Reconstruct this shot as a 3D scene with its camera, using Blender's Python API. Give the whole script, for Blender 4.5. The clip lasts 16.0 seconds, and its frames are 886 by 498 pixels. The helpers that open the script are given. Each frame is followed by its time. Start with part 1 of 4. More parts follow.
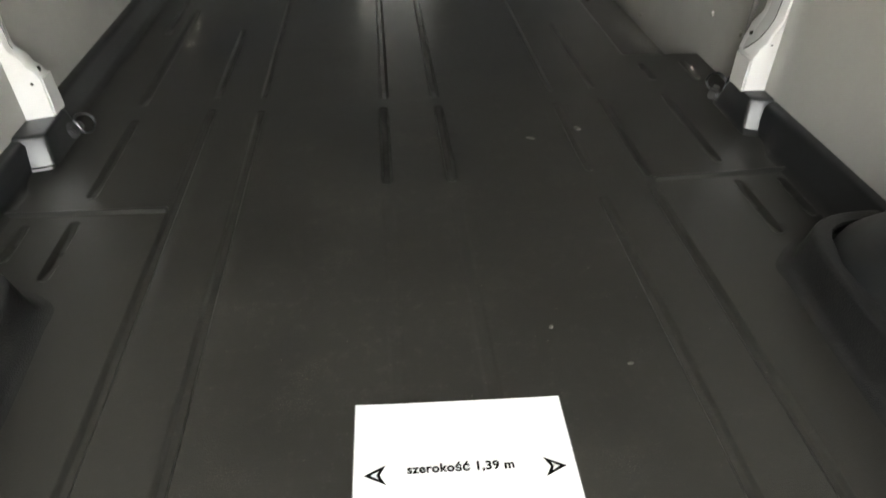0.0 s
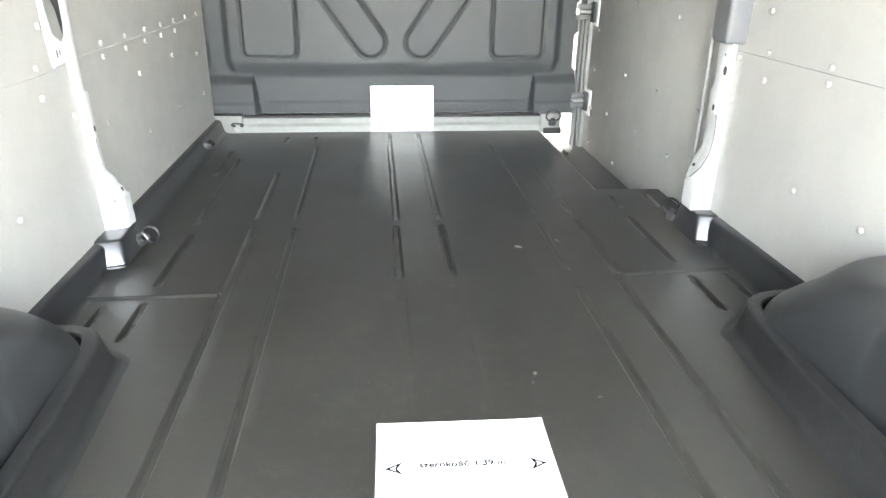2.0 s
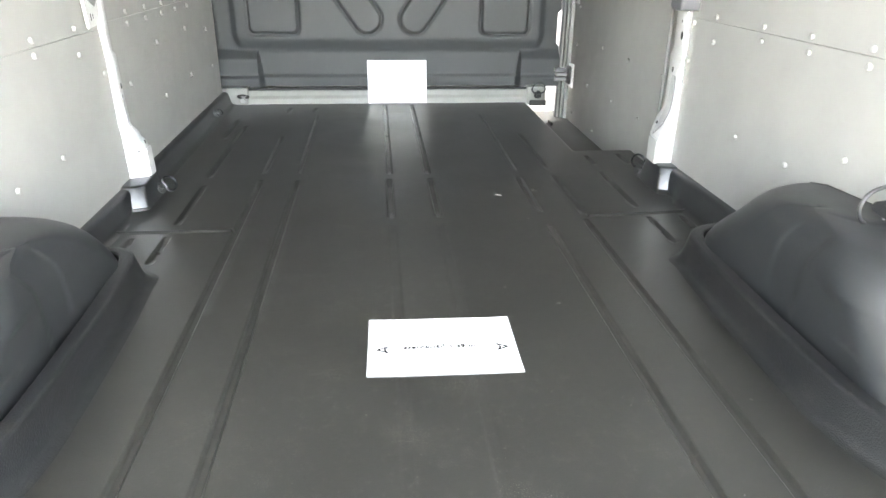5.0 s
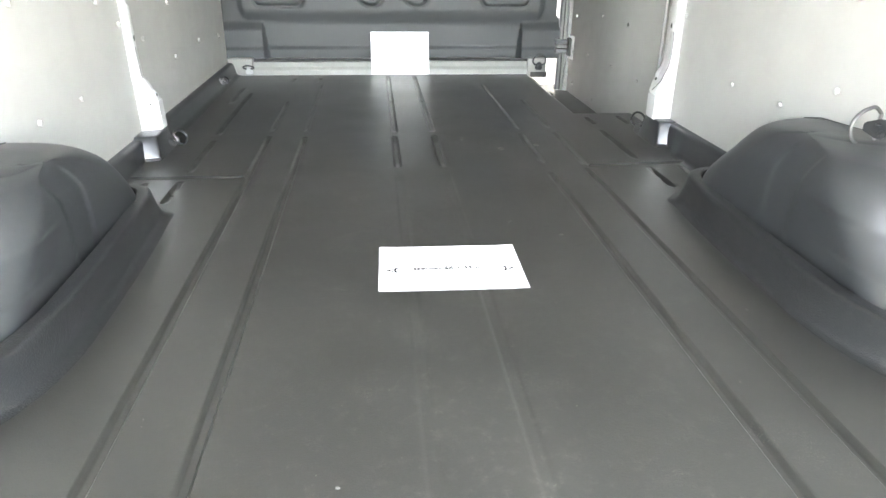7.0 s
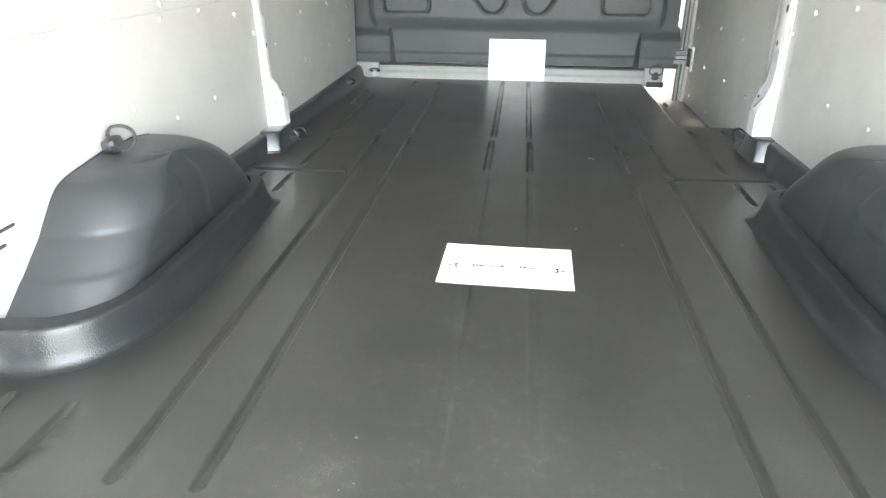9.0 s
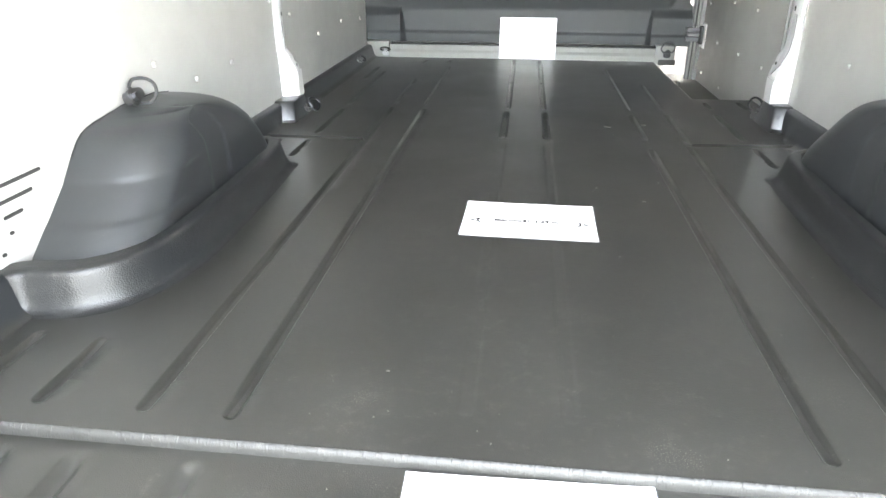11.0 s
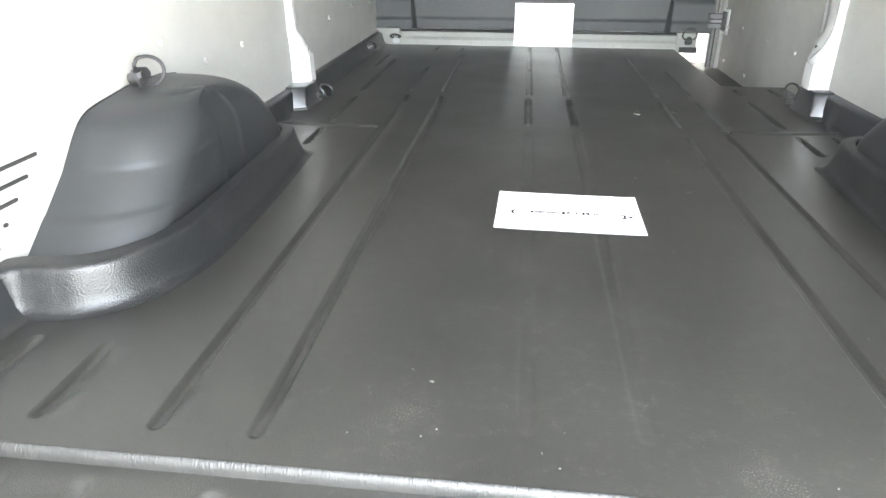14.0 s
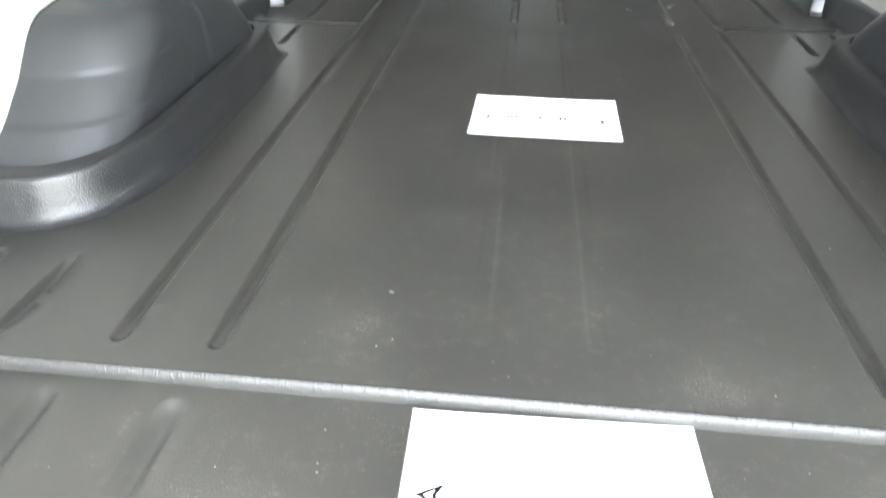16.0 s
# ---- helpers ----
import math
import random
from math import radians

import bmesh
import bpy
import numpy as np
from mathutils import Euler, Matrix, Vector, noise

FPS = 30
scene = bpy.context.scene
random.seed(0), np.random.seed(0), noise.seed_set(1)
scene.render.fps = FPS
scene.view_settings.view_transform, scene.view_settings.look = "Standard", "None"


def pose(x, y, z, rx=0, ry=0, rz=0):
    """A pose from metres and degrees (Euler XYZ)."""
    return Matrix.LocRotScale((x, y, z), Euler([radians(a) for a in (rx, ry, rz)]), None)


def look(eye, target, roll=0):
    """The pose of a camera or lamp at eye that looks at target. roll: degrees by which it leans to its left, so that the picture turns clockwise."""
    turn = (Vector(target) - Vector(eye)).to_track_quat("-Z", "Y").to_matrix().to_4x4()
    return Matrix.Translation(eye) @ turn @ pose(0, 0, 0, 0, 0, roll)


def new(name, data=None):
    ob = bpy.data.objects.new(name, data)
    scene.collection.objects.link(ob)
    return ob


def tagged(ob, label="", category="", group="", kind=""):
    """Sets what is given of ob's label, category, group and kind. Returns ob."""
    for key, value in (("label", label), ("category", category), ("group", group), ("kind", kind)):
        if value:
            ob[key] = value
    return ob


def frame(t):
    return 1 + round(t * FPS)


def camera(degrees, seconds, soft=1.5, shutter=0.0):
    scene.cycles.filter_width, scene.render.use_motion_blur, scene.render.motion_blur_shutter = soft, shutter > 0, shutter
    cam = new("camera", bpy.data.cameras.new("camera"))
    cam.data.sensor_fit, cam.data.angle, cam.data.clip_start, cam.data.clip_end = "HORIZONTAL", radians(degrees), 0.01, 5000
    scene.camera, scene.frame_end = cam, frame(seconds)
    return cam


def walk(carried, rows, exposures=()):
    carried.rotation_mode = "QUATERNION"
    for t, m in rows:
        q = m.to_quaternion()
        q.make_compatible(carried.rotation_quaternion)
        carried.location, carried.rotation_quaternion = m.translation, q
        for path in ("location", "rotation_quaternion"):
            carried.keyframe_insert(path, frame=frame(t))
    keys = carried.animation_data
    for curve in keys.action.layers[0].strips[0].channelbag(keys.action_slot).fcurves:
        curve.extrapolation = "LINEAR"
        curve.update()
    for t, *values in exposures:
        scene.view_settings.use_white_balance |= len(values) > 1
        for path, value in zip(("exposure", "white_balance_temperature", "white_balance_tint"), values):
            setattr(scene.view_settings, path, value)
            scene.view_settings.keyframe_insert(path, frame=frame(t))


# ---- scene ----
cam = camera(66.6, 16.0, shutter=0.4)
PATH = [
    (0, (-0.078, 0.634, 0.783), (0.087, 2.210, -0.438), 1.1),
    (0.2, (-0.070, 0.601, 0.774), (0.093, 2.243, -0.358), 0.7),
    (0.5, (-0.073, 0.550, 0.761), (0.099, 2.281, -0.225), 0.9),
    (0.7, (-0.075, 0.525, 0.749), (0.100, 2.313, -0.136), 0.6),
    (1, (-0.085, 0.477, 0.734), (0.095, 2.291, -0.090), 0.8),
    (1.5, (-0.095, 0.379, 0.749), (0.085, 2.205, -0.047), 0.8),
    (2, (-0.118, 0.286, 0.772), (0.064, 2.113, -0.020), 0.8),
    (2.5, (-0.147, 0.244, 0.764), (0.033, 2.071, -0.031), 0.8),
    (3, (-0.144, 0.212, 0.752), (0.032, 2.037, -0.047), 0.7),
    (3.5, (-0.134, 0.163, 0.772), (0.044, 1.987, -0.029), 0.7),
    (4, (-0.121, 0.086, 0.780), (0.059, 1.908, -0.025), 0.8),
    (6.5, (-0.094, -0.043, 0.623), (0.087, 1.772, -0.197), 0.6),
    (7, (-0.131, -0.098, 0.615), (0.053, 1.718, -0.203), 0.7),
    (7.5, (-0.125, -0.160, 0.638), (0.059, 1.657, -0.178), 0.8),
    (8, (-0.083, -0.215, 0.669), (0.097, 1.603, -0.144), 1.7),
    (8.1, (-0.074, -0.199, 0.657), (0.010, 1.636, -0.151), 1.8),
    (8.2, (-0.056, -0.201, 0.658), (-0.093, 1.636, -0.149), 1.1),
    (8.3, (-0.037, -0.205, 0.657), (-0.162, 1.624, -0.151), 0.6),
    (8.5, (-0.017, -0.215, 0.656), (-0.186, 1.603, -0.161), 0.7),
    (9, (0.023, -0.229, 0.671), (-0.179, 1.583, -0.151), 0.3),
    (9.5, (0.032, -0.247, 0.664), (-0.178, 1.563, -0.161), 0.2),
    (10, (0.015, -0.277, 0.639), (-0.196, 1.532, -0.188), 0.1),
    (12.5, (-0.061, -0.207, 0.532), (-0.271, 1.600, -0.300), 0.1),
    (13, (-0.088, -0.178, 0.540), (-0.298, 1.628, -0.292), 0.1),
    (13.5, (-0.100, -0.167, 0.536), (-0.309, 1.633, -0.311), 0.0),
    (14, (-0.095, -0.167, 0.530), (-0.304, 1.634, -0.315), 0.1),
    (14.3, (-0.091, -0.167, 0.530), (-0.308, 1.667, -0.239), 0.1),
    (14.5, (-0.089, -0.167, 0.530), (-0.306, 1.699, -0.159), 0.1),
    (15, (-0.057, -0.159, 0.539), (-0.277, 1.722, -0.105), -0.0),
    (15.3, (-0.056, -0.155, 0.542), (-0.271, 1.685, -0.211), 0.0),
    (15.5, (-0.055, -0.152, 0.544), (-0.268, 1.642, -0.313), -0.0),
    (15.7, (-0.049, -0.150, 0.544), (-0.253, 1.589, -0.420), -0.1),
    (16, (-0.040, -0.148, 0.543), (-0.238, 1.506, -0.563), -0.2),
]
WARMTH, TINT = 6900, 8
EXPOSURES = [(t, e + 0.70, WARMTH + 900 * max(0.0, 1 - t), TINT) for t, e in ((0, 4.3), (0.3, 5.3), (0.5, 5.80), (0.7, 5.98), (1, 6.02), (1.5, 6.05), (2, 5.83), (2.5, 5.56), (3.5, 5.36), (4, 5.40),
                                               (6.5, 5.50), (7, 5.65), (7.5, 5.67), (8.5, 5.57), (9, 5.42), (10, 5.38), (12.5, 5.28), (13.5, 5.45), (14.3, 5.45), (15, 5.47), (16, 5.48))]
walk(cam, [(t, look(eye, target, roll)) for t, eye, target, roll in PATH], EXPOSURES)


# ---------------------------------------------------------------- world, sun
world = bpy.data.worlds.new("sky")
scene.world = world
world.use_nodes = True
wn, wl = world.node_tree.nodes, world.node_tree.links
sky = wn.new("ShaderNodeTexSky")
sky.sky_type = "NISHITA"
sky.sun_disc = False
SUN_UP, SUN_ROUND = radians(36), radians(8)
sky.sun_elevation = SUN_UP
sky.sun_rotation = SUN_ROUND
sky.air_density, sky.dust_density, sky.ozone_density = 1.0, 4.5, 0.5
# thin white haze over the blue
haze = wn.new("ShaderNodeHueSaturation")
haze.inputs["Saturation"].default_value = 0.42
wl.new(sky.outputs["Color"], haze.inputs["Color"])
wl.new(haze.outputs["Color"], wn["Background"].inputs["Color"])
wn["Background"].inputs["Strength"].default_value = 0.15

sun = new("sun", bpy.data.lights.new("sun", "SUN"))
sun.data.energy, sun.data.angle, sun.data.color = 4.0, radians(0.5), (1.0, 0.95, 0.88)
sun.matrix_world = look((0, 0, 0), (-math.sin(SUN_ROUND) * math.cos(SUN_UP), -math.cos(SUN_ROUND) * math.cos(SUN_UP), -math.sin(SUN_UP)))
tagged(sun, kind="structure")


# ---------------------------------------------------------------- materials
def material(name, color, rough, metal=0.0):
    m = bpy.data.materials.new(name)
    m.use_nodes = True
    b = m.node_tree.nodes["Principled BSDF"]
    b.inputs["Base Color"].default_value = (*color, 1)
    b.inputs["Roughness"].default_value = rough
    b.inputs["Metallic"].default_value = metal
    return m


def tex(m, kind, **values):
    n = m.node_tree.nodes.new(kind)
    for key, value in values.items():
        n.inputs[key].default_value = value
    return n


def coords(m, scale=(1, 1, 1)):
    nt = m.node_tree
    g = nt.nodes.new("ShaderNodeNewGeometry")
    mp = nt.nodes.new("ShaderNodeMapping")
    mp.inputs["Scale"].default_value = scale
    nt.links.new(g.outputs["Position"], mp.inputs["Vector"])
    return mp.outputs["Vector"]


def ramp(m, socket, stops):
    nt = m.node_tree
    r = nt.nodes.new("ShaderNodeValToRGB")
    r.color_ramp.elements[0].position, r.color_ramp.elements[1].position = stops[0][0], stops[-1][0]
    for e, (p, c) in zip(r.color_ramp.elements, (stops[0], stops[-1])):
        e.color = (c, c, c, 1)
    for p, c in stops[1:-1]:
        e = r.color_ramp.elements.new(p)
        e.color = (c, c, c, 1)
    nt.links.new(socket, r.inputs["Fac"])
    return r.outputs["Color"]


def blend(m, fac, a, b):
    nt = m.node_tree
    x = nt.nodes.new("ShaderNodeMix")
    x.data_type = "RGBA"
    for sock, v in ((x.inputs["Factor"], fac), (x.inputs["A"], a), (x.inputs["B"], b)):
        if hasattr(v, "links"):
            nt.links.new(v, sock)
        elif isinstance(v, tuple):
            sock.default_value = (*v, 1)
        else:
            sock.default_value = v
    return x.outputs["Result"]


def bump(m, height, strength, distance, before=None):
    nt = m.node_tree
    b = nt.nodes.new("ShaderNodeBump")
    b.inputs["Strength"].default_value = strength
    b.inputs["Distance"].default_value = distance
    nt.links.new(height, b.inputs["Height"])
    if before:
        nt.links.new(before, b.inputs["Normal"])
    return b.outputs["Normal"]


def times(m, a, b):
    nt = m.node_tree
    n = nt.nodes.new("ShaderNodeMath")
    n.operation = "MULTIPLY"
    for s, v in zip(n.inputs, (a, b)):
        if hasattr(v, "links"):
            nt.links.new(v, s)
        else:
            s.default_value = v
    return n.outputs[0]


def plastic(name, color, rough, grain=0.25, dust=0.5, dusty=(0.16, 0.15, 0.13), spec=0.5, size=420, scuff=0.0, dark_base=(0.0085, 0.0098, 0.0116)):
    """Moulded plastic with a leathery grain, smears, and dust in patches."""
    m = material(name, color, rough)
    nt, p = m.node_tree, m.node_tree.nodes["Principled BSDF"]
    p.inputs["Specular IOR Level"].default_value = spec
    v = coords(m)
    pores = tex(m, "ShaderNodeTexVoronoi", Scale=float(size))
    fine = tex(m, "ShaderNodeTexNoise", Scale=size * 1.7, Detail=3.0)
    broad = tex(m, "ShaderNodeTexNoise", Scale=2.6, Detail=6.0, Roughness=0.6)
    spots = tex(m, "ShaderNodeTexNoise", Scale=38.0, Detail=5.0, Roughness=0.72)
    specks = tex(m, "ShaderNodeTexNoise", Scale=230.0, Detail=2.0)
    for n in (pores, fine, broad, spots, specks):
        nt.links.new(v, n.inputs["Vector"])
    smear = ramp(m, broad.outputs["Fac"], ((0.30, 0.0), (0.80, 1.0)))
    patch = ramp(m, spots.outputs["Fac"], ((0.52, 0.0), (0.75, 1.0)))
    speck = ramp(m, specks.outputs["Fac"], ((0.60, 0.0), (0.72, 1.0)))
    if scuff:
        # brightness painted along the middle strip, with dust; base darker forward and on rims
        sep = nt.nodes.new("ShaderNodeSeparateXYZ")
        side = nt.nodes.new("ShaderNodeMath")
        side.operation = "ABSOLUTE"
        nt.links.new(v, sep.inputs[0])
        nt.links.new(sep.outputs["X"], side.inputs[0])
        dust_glow = ramp(m, side.outputs[0], ((0.25, 1.0), (0.45, 0.7), (0.62, 0.12)))
        smear, patch = times(m, smear, dust_glow), times(m, patch, dust_glow)
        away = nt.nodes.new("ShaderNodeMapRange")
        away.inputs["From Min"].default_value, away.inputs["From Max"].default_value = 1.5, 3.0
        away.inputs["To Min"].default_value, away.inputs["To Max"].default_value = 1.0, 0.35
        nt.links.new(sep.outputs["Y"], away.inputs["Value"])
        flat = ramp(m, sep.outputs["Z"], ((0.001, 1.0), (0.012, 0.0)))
        base = blend(m, times(m, flat, away.outputs["Result"]), dark_base, color)
    col = blend(m, times(m, smear, 0.16 * dust), base if scuff else color, dusty)
    col = blend(m, times(m, times(m, patch, smear), 0.45 * dust), col, dusty)
    col = blend(m, times(m, times(m, speck, patch), 0.4 * dust), col, tuple(min(1, 2.2 * c) for c in dusty))
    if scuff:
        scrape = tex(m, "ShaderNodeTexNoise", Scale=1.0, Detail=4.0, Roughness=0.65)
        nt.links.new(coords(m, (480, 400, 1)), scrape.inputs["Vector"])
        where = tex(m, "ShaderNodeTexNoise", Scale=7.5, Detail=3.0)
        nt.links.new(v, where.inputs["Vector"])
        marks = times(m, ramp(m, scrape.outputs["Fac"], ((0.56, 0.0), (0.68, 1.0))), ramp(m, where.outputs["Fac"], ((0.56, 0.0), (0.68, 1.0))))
        col = blend(m, times(m, times(m, marks, dust_glow), scuff), col, tuple(1.6 * c for c in dusty))
    nt.links.new(col, p.inputs["Base Color"])
    r = blend(m, smear, (rough - 0.04,) * 3, (rough + 0.09,) * 3)
    nt.links.new(r, p.inputs["Roughness"])
    n1 = bump(m, pores.outputs["Distance"], grain, 0.0012)
    n2 = bump(m, fine.outputs["Fac"], grain * 0.6, 0.0006, n1)
    swell = tex(m, "ShaderNodeTexNoise", Scale=5.0, Detail=0.5)
    nt.links.new(v, swell.inputs["Vector"])
    n3 = bump(m, swell.outputs["Fac"], 0.10, 0.02, n2)
    nt.links.new(n3, p.inputs["Normal"])
    return m


def painted(name, color, rough, wear=0.25, coat=0.0, metal=0.0, scale=9.0):
    """A sheet surface: faint mottling, fine grain and handling marks."""
    m = material(name, color, rough, metal)
    nt, p = m.node_tree, m.node_tree.nodes["Principled BSDF"]
    p.inputs["Coat Weight"].default_value = coat
    v = coords(m)
    a = tex(m, "ShaderNodeTexNoise", Scale=scale, Detail=7.0, Roughness=0.6)
    b = tex(m, "ShaderNodeTexNoise", Scale=650.0, Detail=2.0)
    for n in (a, b):
        nt.links.new(v, n.inputs["Vector"])
    f = ramp(m, a.outputs["Fac"], ((0.35, 0.0), (0.75, 1.0)))
    col = blend(m, times(m, f, wear), color, tuple(c * 0.82 for c in color))
    col = blend(m, times(m, b.outputs["Fac"], wear * 0.4), col, tuple(c * 0.86 for c in color))
    nt.links.new(col, p.inputs["Base Color"])
    nt.links.new(blend(m, f, (rough,) * 3, (min(1, rough + 0.12),) * 3), p.inputs["Roughness"])
    n1 = bump(m, b.outputs["Fac"], 0.10, 0.0006)
    nt.links.new(bump(m, a.outputs["Fac"], 0.06, 0.01, n1), p.inputs["Normal"])
    return m


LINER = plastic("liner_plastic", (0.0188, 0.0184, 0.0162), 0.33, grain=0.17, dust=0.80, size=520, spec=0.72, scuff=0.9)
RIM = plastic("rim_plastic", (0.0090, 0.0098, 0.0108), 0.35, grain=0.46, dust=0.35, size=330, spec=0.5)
# paler than the liner, to paint in the bright highlight on the lip
EDGE = plastic("edge_plastic", (0.026, 0.0256, 0.0238), 0.40, grain=0.20, dust=0.4, size=600, spec=0.45)
ARCH = plastic("arch_plastic", (0.0182, 0.0198, 0.0212), 0.37, grain=0.05, dust=0.15, size=1200, spec=0.68)
BULK = plastic("bulkhead_plastic", (0.0375, 0.0413, 0.0438), 0.55, grain=0.15, dust=0.15, size=800)
TRIM = plastic("trim_plastic", (0.11, 0.112, 0.118), 0.45, grain=0.12, dust=0.1, size=900)
PANEL = painted("panel_board", (0.345, 0.342, 0.323), 0.55, wear=0.30)
CAP = painted("cap_plastic", (0.345, 0.342, 0.324), 0.58, wear=0.1)
WHITE = painted("white_paint", (0.62, 0.62, 0.62), 0.36, wear=0.15, coat=0.4)
GREYM = painted("grey_primer", (0.225, 0.225, 0.213), 0.45, wear=0.5, scale=25.0)
STEEL = painted("zinc_steel", (0.42, 0.42, 0.43), 0.32, wear=0.5, metal=1.0, scale=60.0)
MIDSTEEL = painted("worn_steel", (0.20, 0.20, 0.205), 0.34, wear=0.6, metal=1.0, scale=60.0)
DARKSTEEL = painted("dark_steel", (0.055, 0.057, 0.06), 0.38, wear=0.5, metal=0.9, scale=60.0)
TREAD = plastic("tread_plastic", (0.065, 0.065, 0.064), 0.62, grain=0.3, dust=0.4)
SEALGREY = plastic("grey_seal", (0.22, 0.22, 0.22), 0.5, grain=0.1, dust=0.2, size=900)
RUBBER = plastic("black_rubber", (0.02, 0.02, 0.021), 0.55, grain=0.1, dust=0.2, size=900)
SLOT = painted("slot_shade", (0.45, 0.45, 0.455), 0.5, wear=0.3)
# near-black that paints the shade inside holes and slits
HOLE = material("hole_shade", (0.02, 0.02, 0.02), 0.8)
ROOFM = painted("unseen_roof", (0.42, 0.42, 0.413), 0.7, wear=0.25)
PAPER = painted("paper", (0.88, 0.88, 0.87), 0.45, wear=0.05, coat=0.5)
FILM = painted("laminate_film", (0.33, 0.34, 0.35), 0.12, wear=0.1, coat=0.8)
INK = material("ink", (0.004, 0.004, 0.0045), 0.9)
INK.node_tree.nodes["Principled BSDF"].inputs["Specular IOR Level"].default_value = 0.1
FADED = material("faded_ink", (0.42, 0.42, 0.43), 0.6)
CRUMB = painted("pale_crumb", (0.16, 0.155, 0.14), 0.8, wear=0.4, scale=200.0)
ASPHALT = painted("paving", (0.30, 0.29, 0.27), 0.9, wear=0.6, scale=3.0)


# ---------------------------------------------------------------- helpers
def finish(bm, name, mat, parent=None, label="", smooth=40):
    bmesh.ops.remove_doubles(bm, verts=bm.verts, dist=1e-5)
    bmesh.ops.recalc_face_normals(bm, faces=bm.faces)
    me = bpy.data.meshes.new(name)
    bm.to_mesh(me)
    bm.free()
    me.materials.append(mat)
    if smooth:
        me.polygons.foreach_set("use_smooth", [True] * len(me.polygons))
        me.set_sharp_from_angle(angle=radians(smooth))
    ob = new(name, me)
    if parent:
        ob.parent = parent
    if label:
        ob["label"] = label
    return ob


def part(name, bm, mat, parent, label=""):
    return finish(bm, name, mat, parent, label)


def empty(name, at=(0, 0, 0)):
    ob = new(name)
    ob.location = at
    ob.empty_display_size = 0.05
    return ob


def box(bm, lo, hi, bevel=0.0, segments=2):
    r = bmesh.ops.create_cube(bm, size=1.0)
    for v in r["verts"]:
        v.co = Vector([lo[i] + (v.co[i] + 0.5) * (hi[i] - lo[i]) for i in range(3)])
    if bevel:
        edges = list({e for v in r["verts"] for e in v.link_edges})
        bmesh.ops.bevel(bm, geom=edges, offset=bevel, segments=segments, affect="EDGES", profile=0.5)


def boxed(lo, hi, bevel=0.0, segments=2):
    bm = bmesh.new()
    box(bm, lo, hi, bevel, segments)
    return bm


def sheet(bm, rows, closed=False):
    """Quads over rows of points."""
    grid = [[bm.verts.new(p) for p in row] for row in rows]
    for a, b in zip(grid, grid[1:]):
        n = len(a)
        for i in range(n if closed else n - 1):
            j = (i + 1) % n
            bm.faces.new((a[i], a[j], b[j], b[i]))
    return grid


def smooth_path(points, n):
    """Catmull-Rom through the points, n samples evenly along it."""
    p = [Vector(q) for q in points]
    p = [2 * p[0] - p[1], *p, 2 * p[-1] - p[-2]]
    dense = []
    for i in range(1, len(p) - 2):
        for k in range(24):
            t = k / 24
            dense.append(0.5 * (2 * p[i] + (p[i + 1] - p[i - 1]) * t + (2 * p[i - 1] - 5 * p[i] + 4 * p[i + 1] - p[i + 2]) * t * t
                                + (3 * p[i] - p[i - 1] - 3 * p[i + 1] + p[i + 2]) * t ** 3))
    dense.append(p[-2])
    run = np.cumsum([0] + [(b - a).length for a, b in zip(dense, dense[1:])])
    out = []
    for s in np.linspace(0, run[-1], n):
        i = min(int(np.searchsorted(run, s, side="right")) - 1, len(dense) - 2)
        out.append(dense[i].lerp(dense[i + 1], (s - run[i]) / max(1e-9, run[i + 1] - run[i])))
    return out


def tube(bm, points, radius, sides=8, closed=False):
    """A round bar along the points."""
    pts = [Vector(p) for p in points]
    rings = []
    for i, p in enumerate(pts):
        a = pts[i - 1] if closed or i else p
        b = pts[(i + 1) % len(pts)] if closed or i < len(pts) - 1 else p
        d = (b - a).normalized()
        u = d.orthogonal().normalized() if not rings else (last - d * last.dot(d)).normalized()
        last = u
        w = d.cross(u)
        rings.append([bm.verts.new(p + radius * (math.cos(k * math.tau / sides) * u + math.sin(k * math.tau / sides) * w)) for k in range(sides)])
    pairs = list(zip(rings, rings[1:])) + ([(rings[-1], rings[0])] if closed else [])
    for a, b in pairs:
        for k in range(sides):
            bm.faces.new((a[k], a[(k + 1) % sides], b[(k + 1) % sides], b[k]))
    if not closed:
        bm.faces.new(rings[0][::-1])
        bm.faces.new(rings[-1])


def prism(bm, outline, axis, lo, hi):
    """The outline, in the two other axes, drawn out along axis from lo to hi."""
    def at(p, d):
        return {"x": (d, p[0], p[1]), "y": (p[0], d, p[1]), "z": (p[0], p[1], d)}[axis]
    a = [bm.verts.new(at(p, lo)) for p in outline]
    b = [bm.verts.new(at(p, hi)) for p in outline]
    bm.faces.new(a[::-1])
    bm.faces.new(b)
    n = len(a)
    for i in range(n):
        bm.faces.new((a[i], a[(i + 1) % n], b[(i + 1) % n], b[i]))


def smoothstep(t):
    t = min(1.0, max(0.0, t))
    return t * t * (3 - 2 * t)


# ---------------------------------------------------------------- setting
FAR, LIP, WALL, ROOF = 3.51, 0.373, 0.875, 1.85

# ground out of view, its pale tone set to bounce light into the van
ground = finish(boxed((-300, -300, -0.72), (300, 300, -0.62)), "ground", ASPHALT, smooth=0)
tagged(ground, "unseen ground around the parked van, toned pale to bounce light", "ground", kind="structure")

